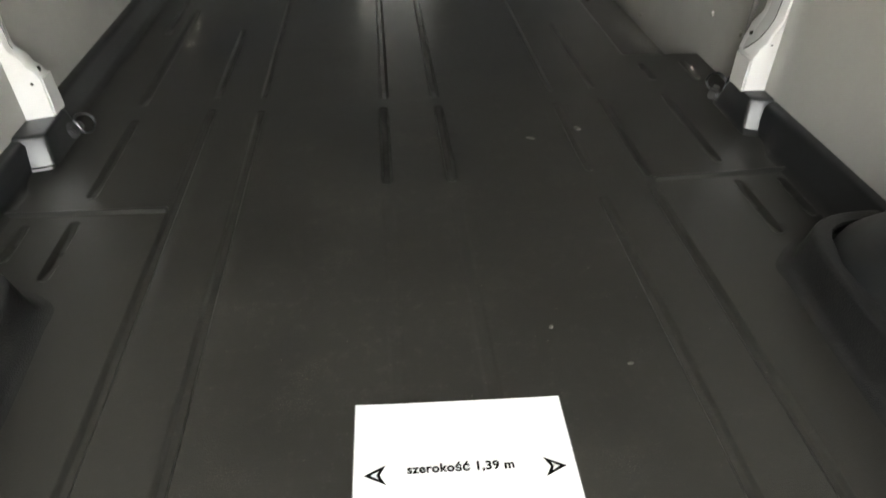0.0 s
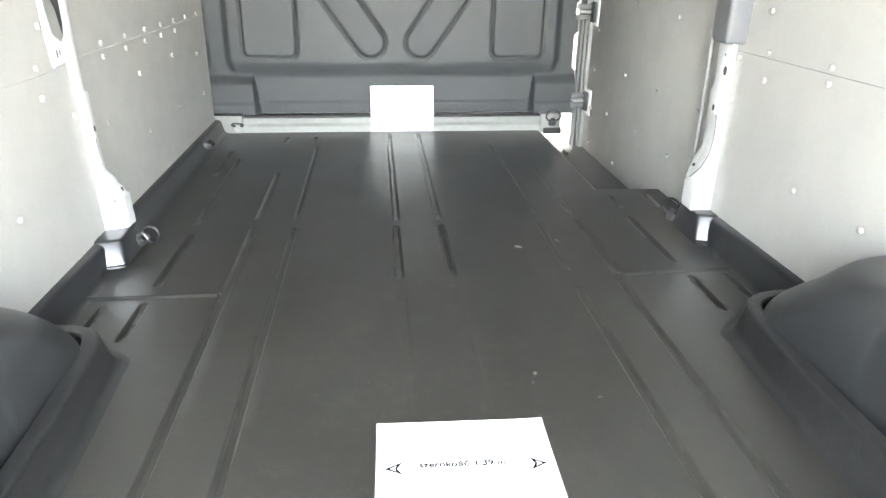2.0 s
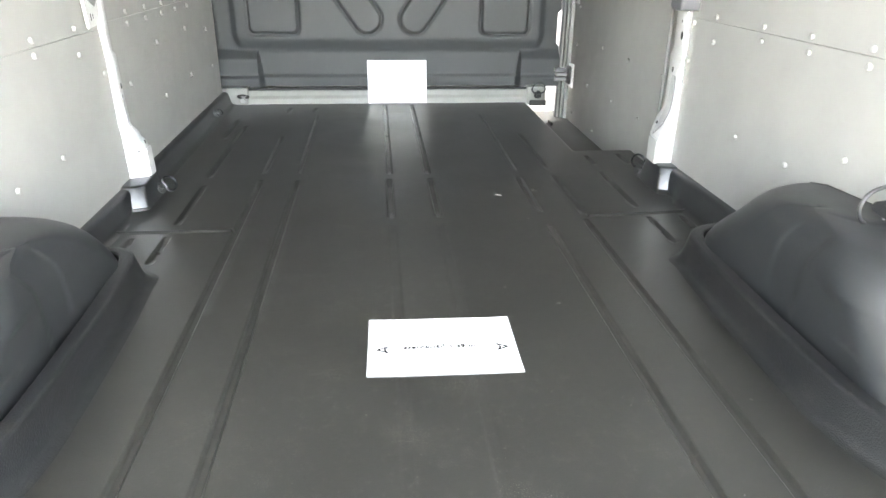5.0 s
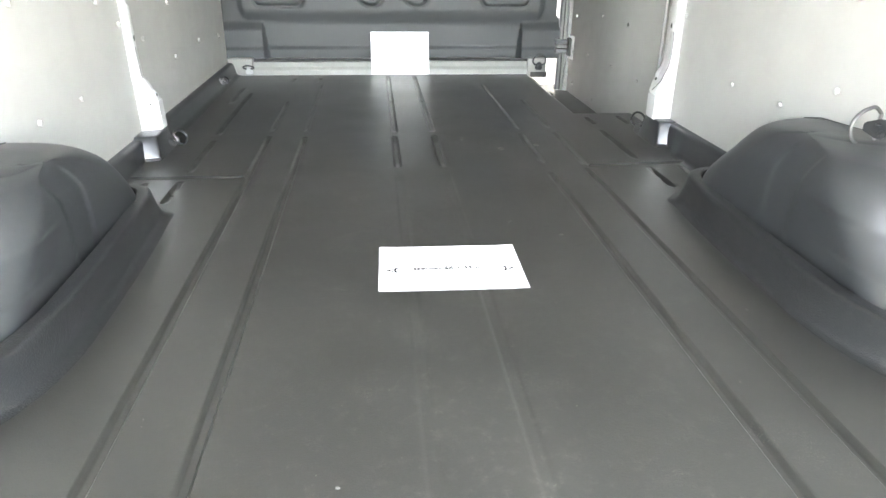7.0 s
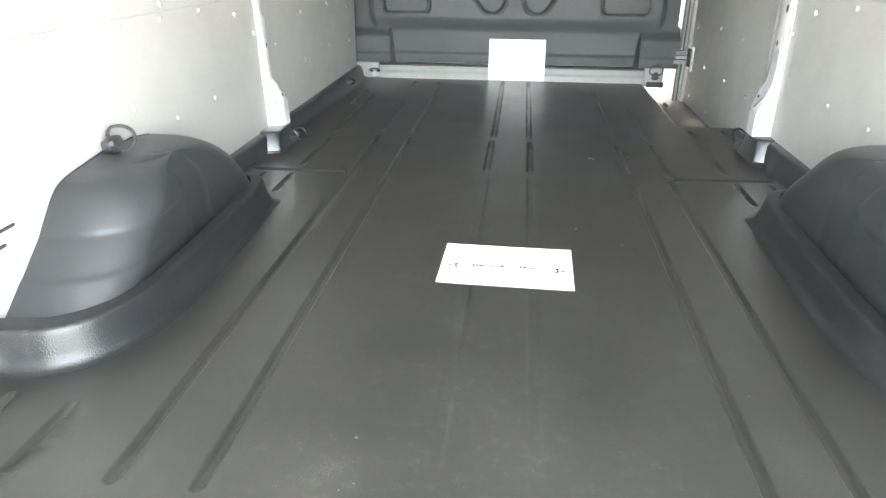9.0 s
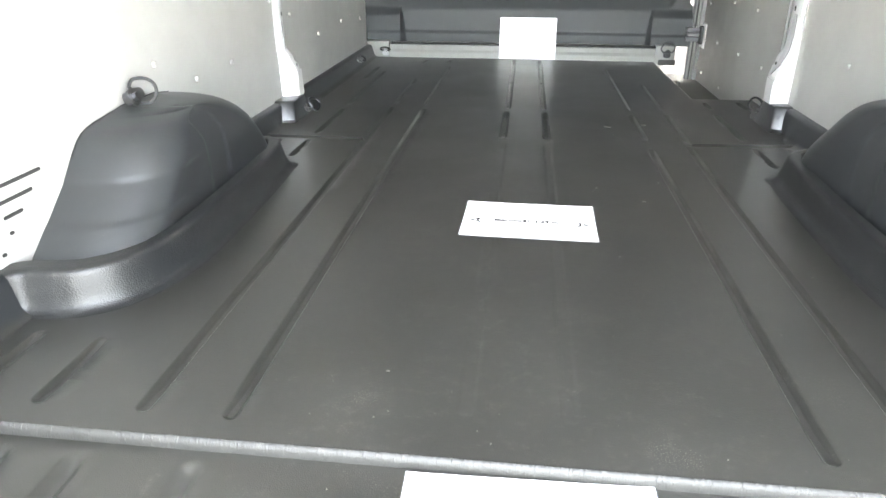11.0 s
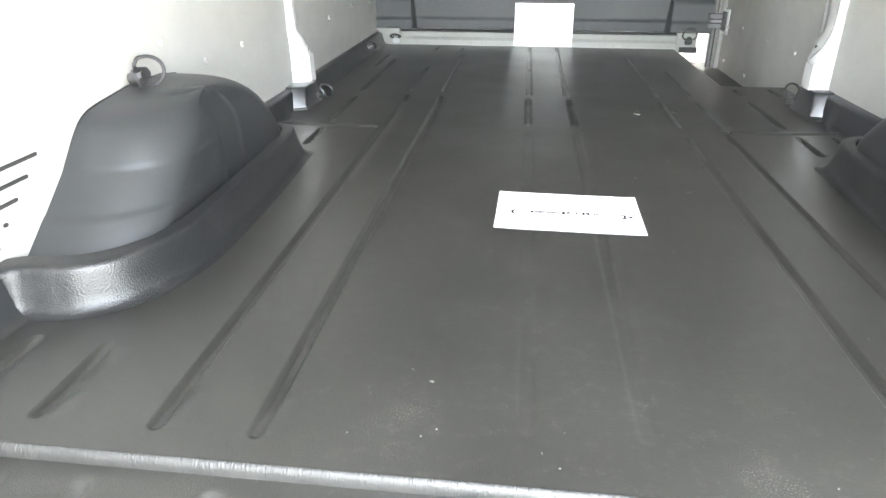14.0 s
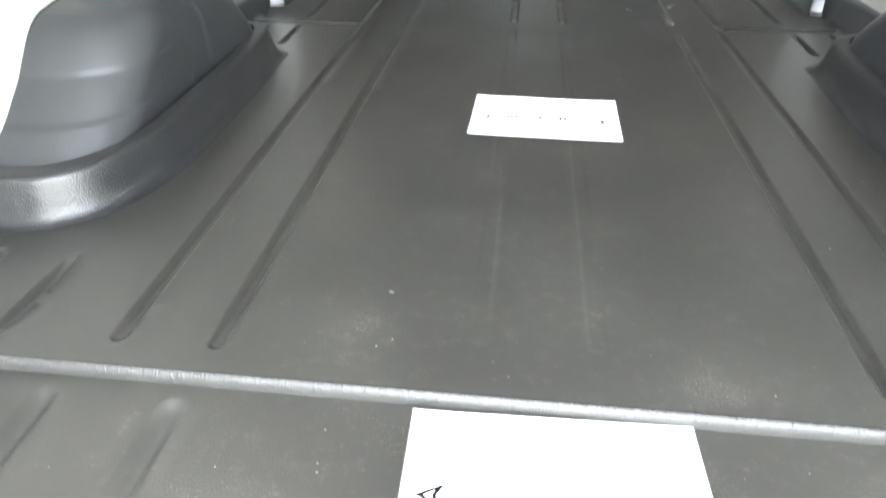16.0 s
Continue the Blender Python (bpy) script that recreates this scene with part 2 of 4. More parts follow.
# grooves and beads of the floor liner: x, y from, y to, half width, height
BEADS = []
for s in (-1, 1):
    BEADS += [(s * 0.388, 2.33, 3.24, 0.0085, -0.007),
              (s * 0.071, 0.46, 1.83, 0.016, -0.0022), (s * 0.071, 1.88, 2.262, 0.0135, -0.011), (s * 0.068, 2.305, 3.47, 0.013, -0.012),
              (s * 0.662, 0.42, 0.595, 0.012, -0.009), (s * 0.774, 0.44, 0.60, 0.012, -0.009)]
BEADS += [(-0.508, 0.418, 2.275, 0.0125, -0.0095), (-0.384, 0.418, 2.26, 0.0125, -0.0095), (-0.508, 2.34, 2.86, 0.011, -0.007),
          (-0.532, 3.30, 3.42, 0.012, -0.006), (-0.407, 3.30, 3.42, 0.012, -0.006), (-0.686, 1.865, 2.225, 0.0125, -0.010), (-0.69, 2.30, 3.05, 0.012, -0.010),
          (-0.744, 2.82, 3.18, 0.012, -0.008),
          (-0.688, 1.600, 1.788, 0.0125, -0.012), (0.702, 1.645, 1.850, 0.0125, -0.012), (-0.780, 1.66, 1.780, 0.011, -0.009), (0.803, 1.70, 1.852, 0.011, -0.009),
          (0.505, 0.418, 1.845, 0.0125, -0.0095), (0.512, 1.875, 2.275, 0.0125, -0.0095), (0.508, 2.34, 2.86, 0.011, -0.007),
          (0.384, 0.418, 1.805, 0.0125, -0.0095), (0.384, 1.905, 2.26, 0.012, -0.008),
          (0.695, 1.925, 2.30, 0.0125, -0.011), (0.70, 2.385, 2.51, 0.012, -0.010), (0.832, 2.385, 2.525, 0.012, -0.009)]
WELL_X, WELL_Y = 0.665, 2.575


def floor_height(x, y):
    h = 0.0
    for bx, y0, y1, w, d in BEADS:
        if abs(x - bx) < w and y0 - w < y < y1 + w:
            r = math.hypot(x - bx, max(0.0, y0 + w - y, y - y1 + w))
            end = min(y - y0, y1 - y) + 0.5 * w
            v = d * smoothstep((w - r) / (0.62 * w)) * ((0.3 if y < 0.5 * (y0 + y1) else 0.1) + 0.75 * smoothstep(end / min(0.09, 0.35 * (y1 - y0))))
            h = v if abs(v) > abs(h) else h
    if abs(x) > 0.515:
        r = abs(y - (1.815 if x < 0 else 1.872 + 0.07 * (x - 0.65)))
        h += 0.0065 * smoothstep((0.012 - r) / 0.010) * smoothstep((abs(x) - 0.515) / 0.01)
    return h


def lines(lo, hi, step, marks):
    """Grid lines from lo to hi, finer round the marks."""
    got = set(np.round(np.arange(lo, hi + 1e-6, step), 4)) | {hi}
    for c, w, k in marks:
        got |= set(np.round(np.clip(np.linspace(c - w, c + w, k), lo, hi), 4))
    out = []
    for v in sorted(got):
        if not out or v - out[-1] > 0.0008:
            out.append(float(v))
    return out


bm = bmesh.new()
xs = lines(-0.86, 0.86, 0.03, [(b[0], b[3], 13) for b in BEADS] + [(WELL_X, 0, 1)])
ends = sorted({round(b[i], 3) for b in BEADS for i in (1, 2)})
ys = lines(LIP + 0.010, FAR, 0.04, [(e, 0.036, 19) for e in ends] + [(1.815, 0.016, 13), (1.872, 0.030, 21), (WELL_Y, 0, 1)])
grid = [[bm.verts.new((x, y, floor_height(x, y))) for x in xs] for y in ys]
for j in range(len(ys) - 1):
    for i in range(len(xs) - 1):
        # left open over the door step
        if xs[i] < WELL_X - 0.001 or ys[j] < WELL_Y - 0.001:
            bm.faces.new((grid[j][i], grid[j][i + 1], grid[j + 1][i + 1], grid[j + 1][i]))
bmesh.ops.delete(bm, geom=[v for v in bm.verts if not v.link_faces], context="VERTS")
sheet(bm, [[(x, y, 0.0) for x in (0.86, 0.904)] for y in (2.25, WELL_Y)])
# the edge dropping into the door step, rounded
edge = [(0.0, 0.0), (0.006, -0.0015), (0.010, -0.006), (0.012, -0.014), (0.013, -0.10)]
sheet(bm, [[(WELL_X + o, y, z) for o, z in edge] for y in (WELL_Y, FAR)])
sheet(bm, [[(x, WELL_Y + o, z) for o, z in edge] for x in (WELL_X, 0.92)])
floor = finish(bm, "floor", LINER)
tagged(floor, "dusty black moulded plastic floor liner with long grooves", "floor", kind="structure")

# the rolled rear edge, its grain drawn out into wrinkles across the bend
bm = bmesh.new()
rows = []
for i in range(2868):
    x = -0.86 + i * 0.0006
    row = []
    for k, (o, z) in enumerate(((0.010, 0.0), (0.0078, 0.0006), (0.0058, 0.0004), (0.0041, -0.0009), (0.0028, -0.0027), (0.0017, -0.0050), (0.0009, -0.0080), (0.0004, -0.0115), (0.0, -0.016), (0.001, -0.03))):
        w = 0.0007 * noise.noise((x * 560 + 0.2 * k, k * 0.4, 3.1)) + 0.0004 * noise.noise((x * 1150, k * 0.8, 7.7)) if 0 < k < 9 else 0.0
        row.append((x, LIP + o - 0.7 * w, z + 0.7 * w))
    rows.append(row)
sheet(bm, rows)
part("rolled_edge", bm, EDGE, floor, "rolled grained edge of the liner, its highlight painted paler")

# rear sill mat behind the lip
bm = bmesh.new()


def sill_height(x, y):
    h = -0.016
    for bx in (-0.66, -0.555, -0.403, 0.403, 0.555, 0.66):
        r = math.hypot(x - bx, 0.6 * max(0, y - 0.325))
        h -= 0.0085 * smoothstep((0.02 - r) / 0.016)
    return h


xs = lines(-0.88, 0.88, 0.04, [(b, 0.02, 9) for b in (-0.66, -0.555, -0.403, 0.403, 0.555, 0.66)])
ys = lines(0.02, LIP + 0.004, 0.03, [(0.357, 0.018, 10)])
sheet(bm, [[(x, y, sill_height(x, y)) for x in xs] for y in ys])
sheet(bm, [[(x, 0.02, z) for z in (-0.016, -0.05)] for x in (-0.88, 0.88)])
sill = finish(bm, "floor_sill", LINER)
tagged(sill, "black grooved plastic sill mat at the open rear doors", "sill mat", kind="structure")

# step of the side door
bm = boxed((0.66, 2.50, -0.13), (0.93, 3.75, -0.10), 0.004)
step = finish(bm, "floor_step", TREAD)
tagged(step, "black plastic tread in the side door step", "step", kind="structure")
tread_clip = finish(boxed((0.785, 3.40, -0.102), (0.80, 3.47, -0.082), 0.006), "tread_clip", RUBBER)
tagged(tread_clip, "small black plastic clip lying in the door step", "clip")

# skirts of the liner round the wheel arches and the upstands along the walls
SKIRT_REAR = [(0.644, 1.2), (0.640, 1.0), (0.642, 0.88), (0.659, 0.787), (0.693, 0.709), (0.741, 0.668), (0.785, 0.655), (0.822, 0.650), (0.836, 0.646), (0.843, 0.636), (0.845, 0.62), (0.845, 0.60)]
SKIRT = {-1: [(0.86, 1.576), (0.77, 1.572), (0.714, 1.558), (0.680, 1.530), (0.662, 1.48), (0.654, 1.40), (0.649, 1.32)] + SKIRT_REAR,
         1: [(0.86, 1.626), (0.785, 1.622), (0.728, 1.604), (0.688, 1.568), (0.666, 1.51), (0.655, 1.42), (0.649, 1.32)] + SKIRT_REAR}
PROFILE = [(-0.022, 0.0005), (-0.012, 0.0022), (-0.005, 0.0065), (0.0, 0.014), (0.003, 0.030), (0.009, 0.062), (0.0105, 0.0685), (0.0135, 0.0722), (0.018, 0.0738),
           (0.030, 0.0745), (0.040, 0.0745), (0.0435, 0.070)]
HOLLOW = (0.012, 0.011, 0.009, 0.007, 0.003, 0, 0, 0, 0, 0, 0, 0)


def arch_skirt(s):
    n_rows = 300
    path = smooth_path([(x, y, 0) for x, y in SKIRT[s]], n_rows)
    rows = []
    for i, p in enumerate(path):
        d = (path[min(i + 1, n_rows - 1)] - path[max(i - 1, 0)]).normalized()
        n = Vector((-d.y, d.x, 0))
        # hollowed at the front corner, with a broader ledge behind the rear
        k = math.exp(-((p.x - 0.670) ** 2 + (p.y - (1.515 if s < 0 else 1.535)) ** 2) / 0.0009)
        broad = 0.016 * smoothstep((0.80 - p.y) / 0.12)
        row = []
        for (o, z), c in zip(PROFILE, HOLLOW):
            o += broad * (o > 0.035) - c * k
            row.append((s * (p.x + n.x * o), p.y + n.y * o, z))
        rows.append(row)
    bm = bmesh.new()
    sheet(bm, rows)
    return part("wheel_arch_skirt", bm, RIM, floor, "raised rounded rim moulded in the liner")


UP = [(0.818, 0.0006), (0.831, 0.004), (0.839, 0.014), (0.849, 0.052), (0.854, 0.060), (0.861, 0.063), (0.879, 0.064)]


def upstand(s, y0, y1, tall=1.0):
    bm = bmesh.new()
    rows = []
    boot = 1.985 if s < 0 else 2.043
    for y in np.arange(y0, y1 + 1e-6, (y1 - y0) / 80):
        k = 0.2 + 0.8 * smoothstep((abs(y - boot - 0.01) - 0.03) / 0.09)
        rows.append([(s * (0.849 - (0.849 - x) * k if x < 0.849 else x), float(y), z * tall) for x, z in UP])
    sheet(bm, rows)
    return part("upstand", bm, LINER, floor, "low sloping edge of the liner along the wall")


def pillar_boot(s, y0, y1, top, flare=0.0):
    """The moulded block of the liner round the foot of a pillar: a leaning face to the rear, a long one to the load space."""
    bm = bmesh.new()
    rows = []
    for z, lean, draw in ((-0.004, -0.001 - flare, 0.0), (0.006, 0.002 - 0.6 * flare, 0.001), (0.006 + 0.35 * flare, 0.004, 0.002), (0.076, 0.024, 0.010), (0.0815, 0.028, 0.013), (0.083, 0.034, 0.019)):
        z *= top / 0.083
        rows.append([(s * (x + 0.010 * (s > 0)), y, z) for x, y in (
            (0.90, y0 - 0.002 + lean), (0.852 + draw * 0.3, y0 - 0.002 + lean), (0.848 + draw * 0.3, y0 + 0.0 + lean), (0.844 + draw * 0.3, y0 + 0.001 + lean),
            (0.806 + draw, y0 + 0.013 + lean), (0.801 + draw, y0 + 0.017 + lean), (0.799 + draw, y0 + 0.024 + lean),
            (0.799 + draw, y1 - 0.04 - lean), (0.803 + draw, y1 - 0.03 - lean), (0.813 + draw, y1 - 0.02 - lean), (0.90, y1 - lean))])
    g = sheet(bm, rows)
    bm.faces.new(g[-1])
    return part("pillar_boot", bm, LINER, floor, "moulded block of the liner round a pillar foot")


for s in (-1, 1):
    arch_skirt(s)
    upstand(s, LIP, 0.64, 1.27)
upstand(-1, 1.55, FAR)
upstand(1, 1.60, 2.06, 1.28)
pillar_boot(-1, 1.985, 2.21, 0.070, 0.005)
pillar_boot(1, 2.045, 2.26, 0.083, 0.014)


# body shell: side skins, roof, cab sides
def shell(name, lo, hi, label, mat=WHITE):
    ob = finish(boxed(lo, hi, 0.004), name, mat)
    return tagged(ob, label, "wall", kind="structure")


shell("wall_left", (-0.98, -0.02, -0.25), (-0.915, 4.7, 1.91), "white painted steel body side of the van")
shell("wall_right", (0.945, -0.02, -0.25), (1.01, 4.7, 1.91), "white painted steel body side with the door closed")
# roof out of view; its height and grey are set for the light inside
roof = finish(boxed((-0.914, -0.02, ROOF), (0.944, 3.656, ROOF + 0.05), 0.004), "ceiling", ROOFM)
tagged(roof, "unseen van roof, toned grey to cut bounced light", "ceiling", kind="structure")
# cab roof out of view, added against sun leaking through the gaps
cab_roof = finish(boxed((-0.914, 3.658, ROOF), (0.944, 4.7, ROOF + 0.05), 0.004), "ceiling_cab", ROOFM)
tagged(cab_roof, "unseen roof over the cab, added to block sun", "ceiling", kind="structure")
# posts and header out of view, added to cut light on the near walls
for s in (-1, 1):
    shell("trim_unseen_post", (min(s * 0.72, s * 0.914), -0.02, -0.02), (max(s * 0.72, s * 0.914), 0.018, ROOF), "unseen white post, added to narrow the rear doorway's light")
shell("trim_unseen_header", (-0.72, -0.02, 1.62), (0.72, 0.05, ROOF - 0.002), "unseen white header, added to lower the rear doorway's light")
# added strip out of view, stops sun leaking past the bulkhead edge
shell("trim_sun_blocker", (-0.914, 3.646, -0.20), (-0.80, 3.656, ROOF - 0.002), "dark strip added behind the bulkhead edge to block sun", BULK)
# unseen doors set to steer the light: one leaf straight back, the other folded right round against the body side
for lo, hi, label in (((-0.90, -0.80, -0.02), (-0.86, -0.025, 1.72), "unseen dark door leaf blocking side light, standing straight back"),
                      ((1.03, 0.02, -0.02), (1.07, 0.80, 1.72), "unseen dark door leaf kept out of the light, folded against the body side")):
    leaf = shell("unseen_rear_door", lo, hi, label, TRIM)
    tagged(leaf, label, "rear door", kind="structure")
# cab wall out of view, added to block glare through the bulkhead gaps
cab_front = finish(boxed((-0.914, 4.62, -0.25), (0.944, 4.70, 1.05), 0.004), "wall_cab_front", WHITE)
tagged(cab_front, "unseen cab front wall, added to block light below the windscreen", "wall", kind="structure")
under = finish(boxed((-0.98, 0.0, -0.28), (1.01, 4.7, -0.20), 0.004), "underfloor", WHITE)
tagged(under, "white painted steel underbody below the floor liner", "underbody", kind="structure")


# ---------------------------------------------------------------- wall panels
def screw_cap(radius=0.0078):
    """A domed plastic rivet head, flat side on x = 0, facing +x."""
    bm = bmesh.new()
    n = 12
    rows = []
    for r, h in ((1.0, 0.0), (0.98, 0.0050), (0.86, 0.0064), (0.4, 0.0068)):
        rows.append([(h, radius * r * math.cos(k * math.tau / n), radius * r * math.sin(k * math.tau / n)) for k in range(n)])
    g = sheet(bm, rows, closed=True)
    bm.faces.new(g[-1])
    bmesh.ops.recalc_face_normals(bm, faces=bm.faces)
    me = bpy.data.meshes.new("rivet")
    bm.to_mesh(me)
    bm.free()
    me.materials.append(CAP)
    me.polygons.foreach_set("use_smooth", [True] * len(me.polygons))
    return me


RIVET = screw_cap()


def panel(name, s, outline, rivets, label, x=WALL, thick=0.005):
    bm = bmesh.new()
    prism(bm, outline, "x", s * x, s * (x + thick))
    bmesh.ops.recalc_face_normals(bm, faces=bm.faces)
    bmesh.ops.bevel(bm, geom=list(bm.edges), offset=0.0005, segments=1, affect="EDGES")
    ob = tagged(finish(bm, name, PANEL), label, "wall panel", kind="structure")
    for y, z in rivets:
        r = new("rivet", RIVET)
        r.parent = ob
        r.matrix_local = pose(s * x, y, z, 0, 0, 180 if s > 0 else 0)
    return ob


SEAM = 0.517
top_row = [(y, SEAM + 0.017) for y in (0.30, 0.55, 0.79, 1.02, 1.26, 1.45, 1.66, 1.90)]
low_row = [(y, SEAM - 0.017) for y in (0.30, 0.55, 0.79, 1.018, 1.251, 1.44, 1.66)] + [(1.90, 0.468)]
panel("wall_panel_left_rear_low", -1, [(0.02, 0.055), (2.12, 0.055), (2.12, SEAM - 0.0003), (0.02, SEAM - 0.0003)],
      low_row + [(1.255, 0.318), (1.456, 0.248), (1.691, 0.254), (0.971, 0.311), (0.62, 0.33), (2.045, 0.398)],
      "pale grey lower lining board with rivets over the wheel arch")
panel("wall_panel_left_rear_high", -1, [(0.02, SEAM + 0.0003), (2.12, SEAM + 0.0003), (2.12, 1.80), (0.02, 1.80)],
      top_row + [(1.95, 0.62)], "pale grey upper lining board with a row of rivets")
front_top = [(y, SEAM + 0.027) for y in (2.295, 2.487, 2.681, 2.862, 3.03, 3.2, 3.38)]
front_low = [(y, SEAM - 0.008) for y in (2.295, 2.485, 2.67, 2.85, 3.03)]
panel("wall_panel_left_front_low", -1, [(2.125, 0.06), (3.49, 0.06), (3.50, SEAM + 0.0117), (2.125, SEAM + 0.0117)],
      front_low + [(2.567, 0.421), (2.585, 0.23), (2.951, 0.427), (2.964, 0.242), (3.348, 0.217), (3.309, 0.387), (2.24, 0.335)],
      "pale grey lower lining board between pillar and bulkhead")
panel("wall_panel_left_front_high", -1, [(2.125, SEAM + 0.0123), (3.50, SEAM + 0.0123), (3.50, 1.80), (2.125, 1.80)],
      front_top, "pale grey upper lining board between pillar and bulkhead")
RS = 0.548
panel("wall_panel_right_rear_low", 1, [(0.02, 0.06), (2.18, 0.06), (2.18, RS - 0.0003), (0.02, RS - 0.0003)],
      [(y, RS - 0.02) for y in (0.40, 0.65, 0.88, 1.10, 1.30, 1.504, 1.71)] + [(1.965, 0.494), (2.105, 0.534), (2.11, 0.42), (1.748, 0.268), (1.50, 0.264),
                                                                         (1.301, 0.335), (1.02, 0.316)],
      "pale grey lower lining board with rivets over the wheel arch")
panel("wall_panel_right_rear_high", 1, [(0.02, RS + 0.0003), (2.18, RS + 0.0003), (2.18, 1.80), (0.02, 1.80)],
      [(y, RS + 0.014) for y in (0.40, 0.65, 0.88, 1.10, 1.30, 1.506, 1.71, 1.968)] + [(1.99, 0.66)], "pale grey upper lining board with a row of rivets")

# vent slits in the left board, raised dark strips painting their shade
for y0, y1, z in ((0.48, 0.807, 0.2065), (0.48, 0.775, 0.179), (0.70, 0.741, 0.152), (0.704, 0.708, 0.123), (0.675, 0.679, 0.094)):
    bm = bmesh.new()
    n = 8
    ring = [(y1 + 0.0033 * math.sin(k * math.pi / n), z + 0.0033 * math.cos(k * math.pi / n)) for k in range(n + 1)]
    ring += [(y0 - 0.0033 * math.sin(k * math.pi / n), z - 0.0033 * math.cos(k * math.pi / n)) for k in range(n + 1)]
    prism(bm, ring, "x", -WALL - 0.001, -WALL + 0.0012)
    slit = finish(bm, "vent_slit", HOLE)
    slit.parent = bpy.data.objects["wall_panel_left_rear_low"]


# ---------------------------------------------------------------- pillars
def column_at(sections, z):
    """Inner x, and the y of the wall edge, the rear corner and the front edge, at a height."""
    for a, b in zip(sections, sections[1:]):
        if a[0] <= z <= b[0]:
            u = smoothstep((z - a[0]) / (b[0] - a[0]))
            return [a[i] + (b[i] - a[i]) * u for i in (1, 2, 3, 4)]


def pillar(s, sections, label, holes, slot):
    """A hat section with a rear and an inner face. Sections: z, inner x, wall edge y, corner y, front edge y. Slot: z, from y, to y."""
    p = empty("body_pillar", (0, 0, 0))
    tagged(p, label, "pillar", kind="structure")
    rows = []
    levels = sorted({round(a[0] + (b[0] - a[0]) * k / 6, 5) for a, b in zip(sections, sections[1:]) for k in range(7)})
    for z in levels:
        xi, yw, yc, yf = column_at(sections, z)
        r = min(0.006, (yf - yc) * 0.2)
        ring = [(WALL + 0.003, yw + 0.002), (WALL - 0.001, yw), (xi + r, yc), (xi + 0.3 * r, yc + 0.3 * r), (xi, yc + r)]
        ring += [(xi, yf - r), (xi + 0.3 * r, yf - 0.3 * r), (xi + r, yf), (WALL + 0.03, yf + 0.004)]
        rows.append([(s * x, y, z) for x, y in ring])
    bm = bmesh.new()
    sheet(bm, rows)
    column = part("column", bm, WHITE, p)
    # the stepped foot plate on the inner face, with two small holes
    z0, z1 = sections[0][0] + 0.002, 0.158
    bm = bmesh.new()
    rows = []
    for z in np.linspace(z0, z1, 8):
        xi, yw, yc, yf = column_at(sections, float(z))
        rows.append([(s * x, y, float(z)) for x, y in ((xi + 0.004, yc + 0.007), (xi - 0.0022, yc + 0.008), (xi - 0.0022, yf + 0.002), (xi + 0.01, yf + 0.0035))])
    g = sheet(bm, rows)
    bm.faces.new(g[-1])
    part("foot_plate", bm, WHITE, p)
    # holes are dark discs on the face, shade given by colour
    for face, y, z, h, w in holes:
        xi, yw, yc, yf = column_at(sections, z)
        bm = bmesh.new()
        n = 12
        if face == "inner":
            prism(bm, [(y + w * math.cos(k * math.tau / n), z + h * math.sin(k * math.tau / n)) for k in range(n)], "x", s * (xi - 0.0007), s * (xi + 0.004))
        else:
            t = (y - xi) / (WALL - xi)
            yy = yc + (yw - yc) * t
            prism(bm, [(s * (y + w * math.cos(k * math.tau / n)), z + h * math.sin(k * math.tau / n)) for k in range(n)], "y", yy - 0.0012, yy + 0.004)
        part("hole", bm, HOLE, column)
    # grey inset standing proud; the slot's shade is put into its colour
    bm = bmesh.new()
    rows = []
    zs = [q[0] for q in slot]
    for z in np.linspace(zs[0], zs[-1], 40):
        z = float(z)
        y0, y1 = float(np.interp(z, zs, [q[1] for q in slot])), float(np.interp(z, zs, [q[2] for q in slot]))
        x = column_at(sections, z)[0]
        rows.append([(s * (x + o), v, z) for v, o in ((y0, 0.003), (y0, -0.0008), (y1, -0.0008), (y1, 0.003))])
    g = sheet(bm, rows)
    bm.faces.new(g[0])
    bm.faces.new(g[-1])
    pressed = part("pressed_slot", bm, SLOT, p, "pressed slot with its shade painted grey")
    # thin dark line painting the shade along the slot's edge and top
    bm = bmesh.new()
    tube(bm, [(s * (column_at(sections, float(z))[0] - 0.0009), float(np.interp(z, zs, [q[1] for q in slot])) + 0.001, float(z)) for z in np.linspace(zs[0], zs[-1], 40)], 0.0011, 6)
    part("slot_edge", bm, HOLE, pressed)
    return p


LEFT_PILLAR = [(0.066, 0.820, 2.095, 2.112, 2.170), (0.158, 0.820, 2.090, 2.108, 2.160), (0.172, 0.822, 2.088, 2.102, 2.150), (0.20, 0.834, 2.086, 2.090, 2.138), (0.245, 0.850, 2.078, 2.074, 2.116),
               (0.33, 0.855, 2.076, 2.066, 2.119), (0.44, 0.857, 2.075, 2.064, 2.119), (0.456, 0.858, 2.070, 2.062, 2.098), (0.534, 0.858, 2.060, 2.056, 2.096), (0.7, 0.858, 2.056, 2.052, 2.094),
               (1.84, 0.78, 2.055, 2.052, 2.10)]
pl = pillar(-1, LEFT_PILLAR, "white painted body pillar with punched holes",
            [("inner", 2.104, 0.352, 0.009, 0.005), ("inner", 2.128, 0.176, 0.008, 0.005), ("rear", 0.838, 0.152, 0.003, 0.003), ("inner", 2.142, 0.11, 0.003, 0.003)],
            [(0.235, 2.098, 2.101), (0.245, 2.094, 2.104), (0.32, 2.094, 2.107), (0.328, 2.097, 2.104)])
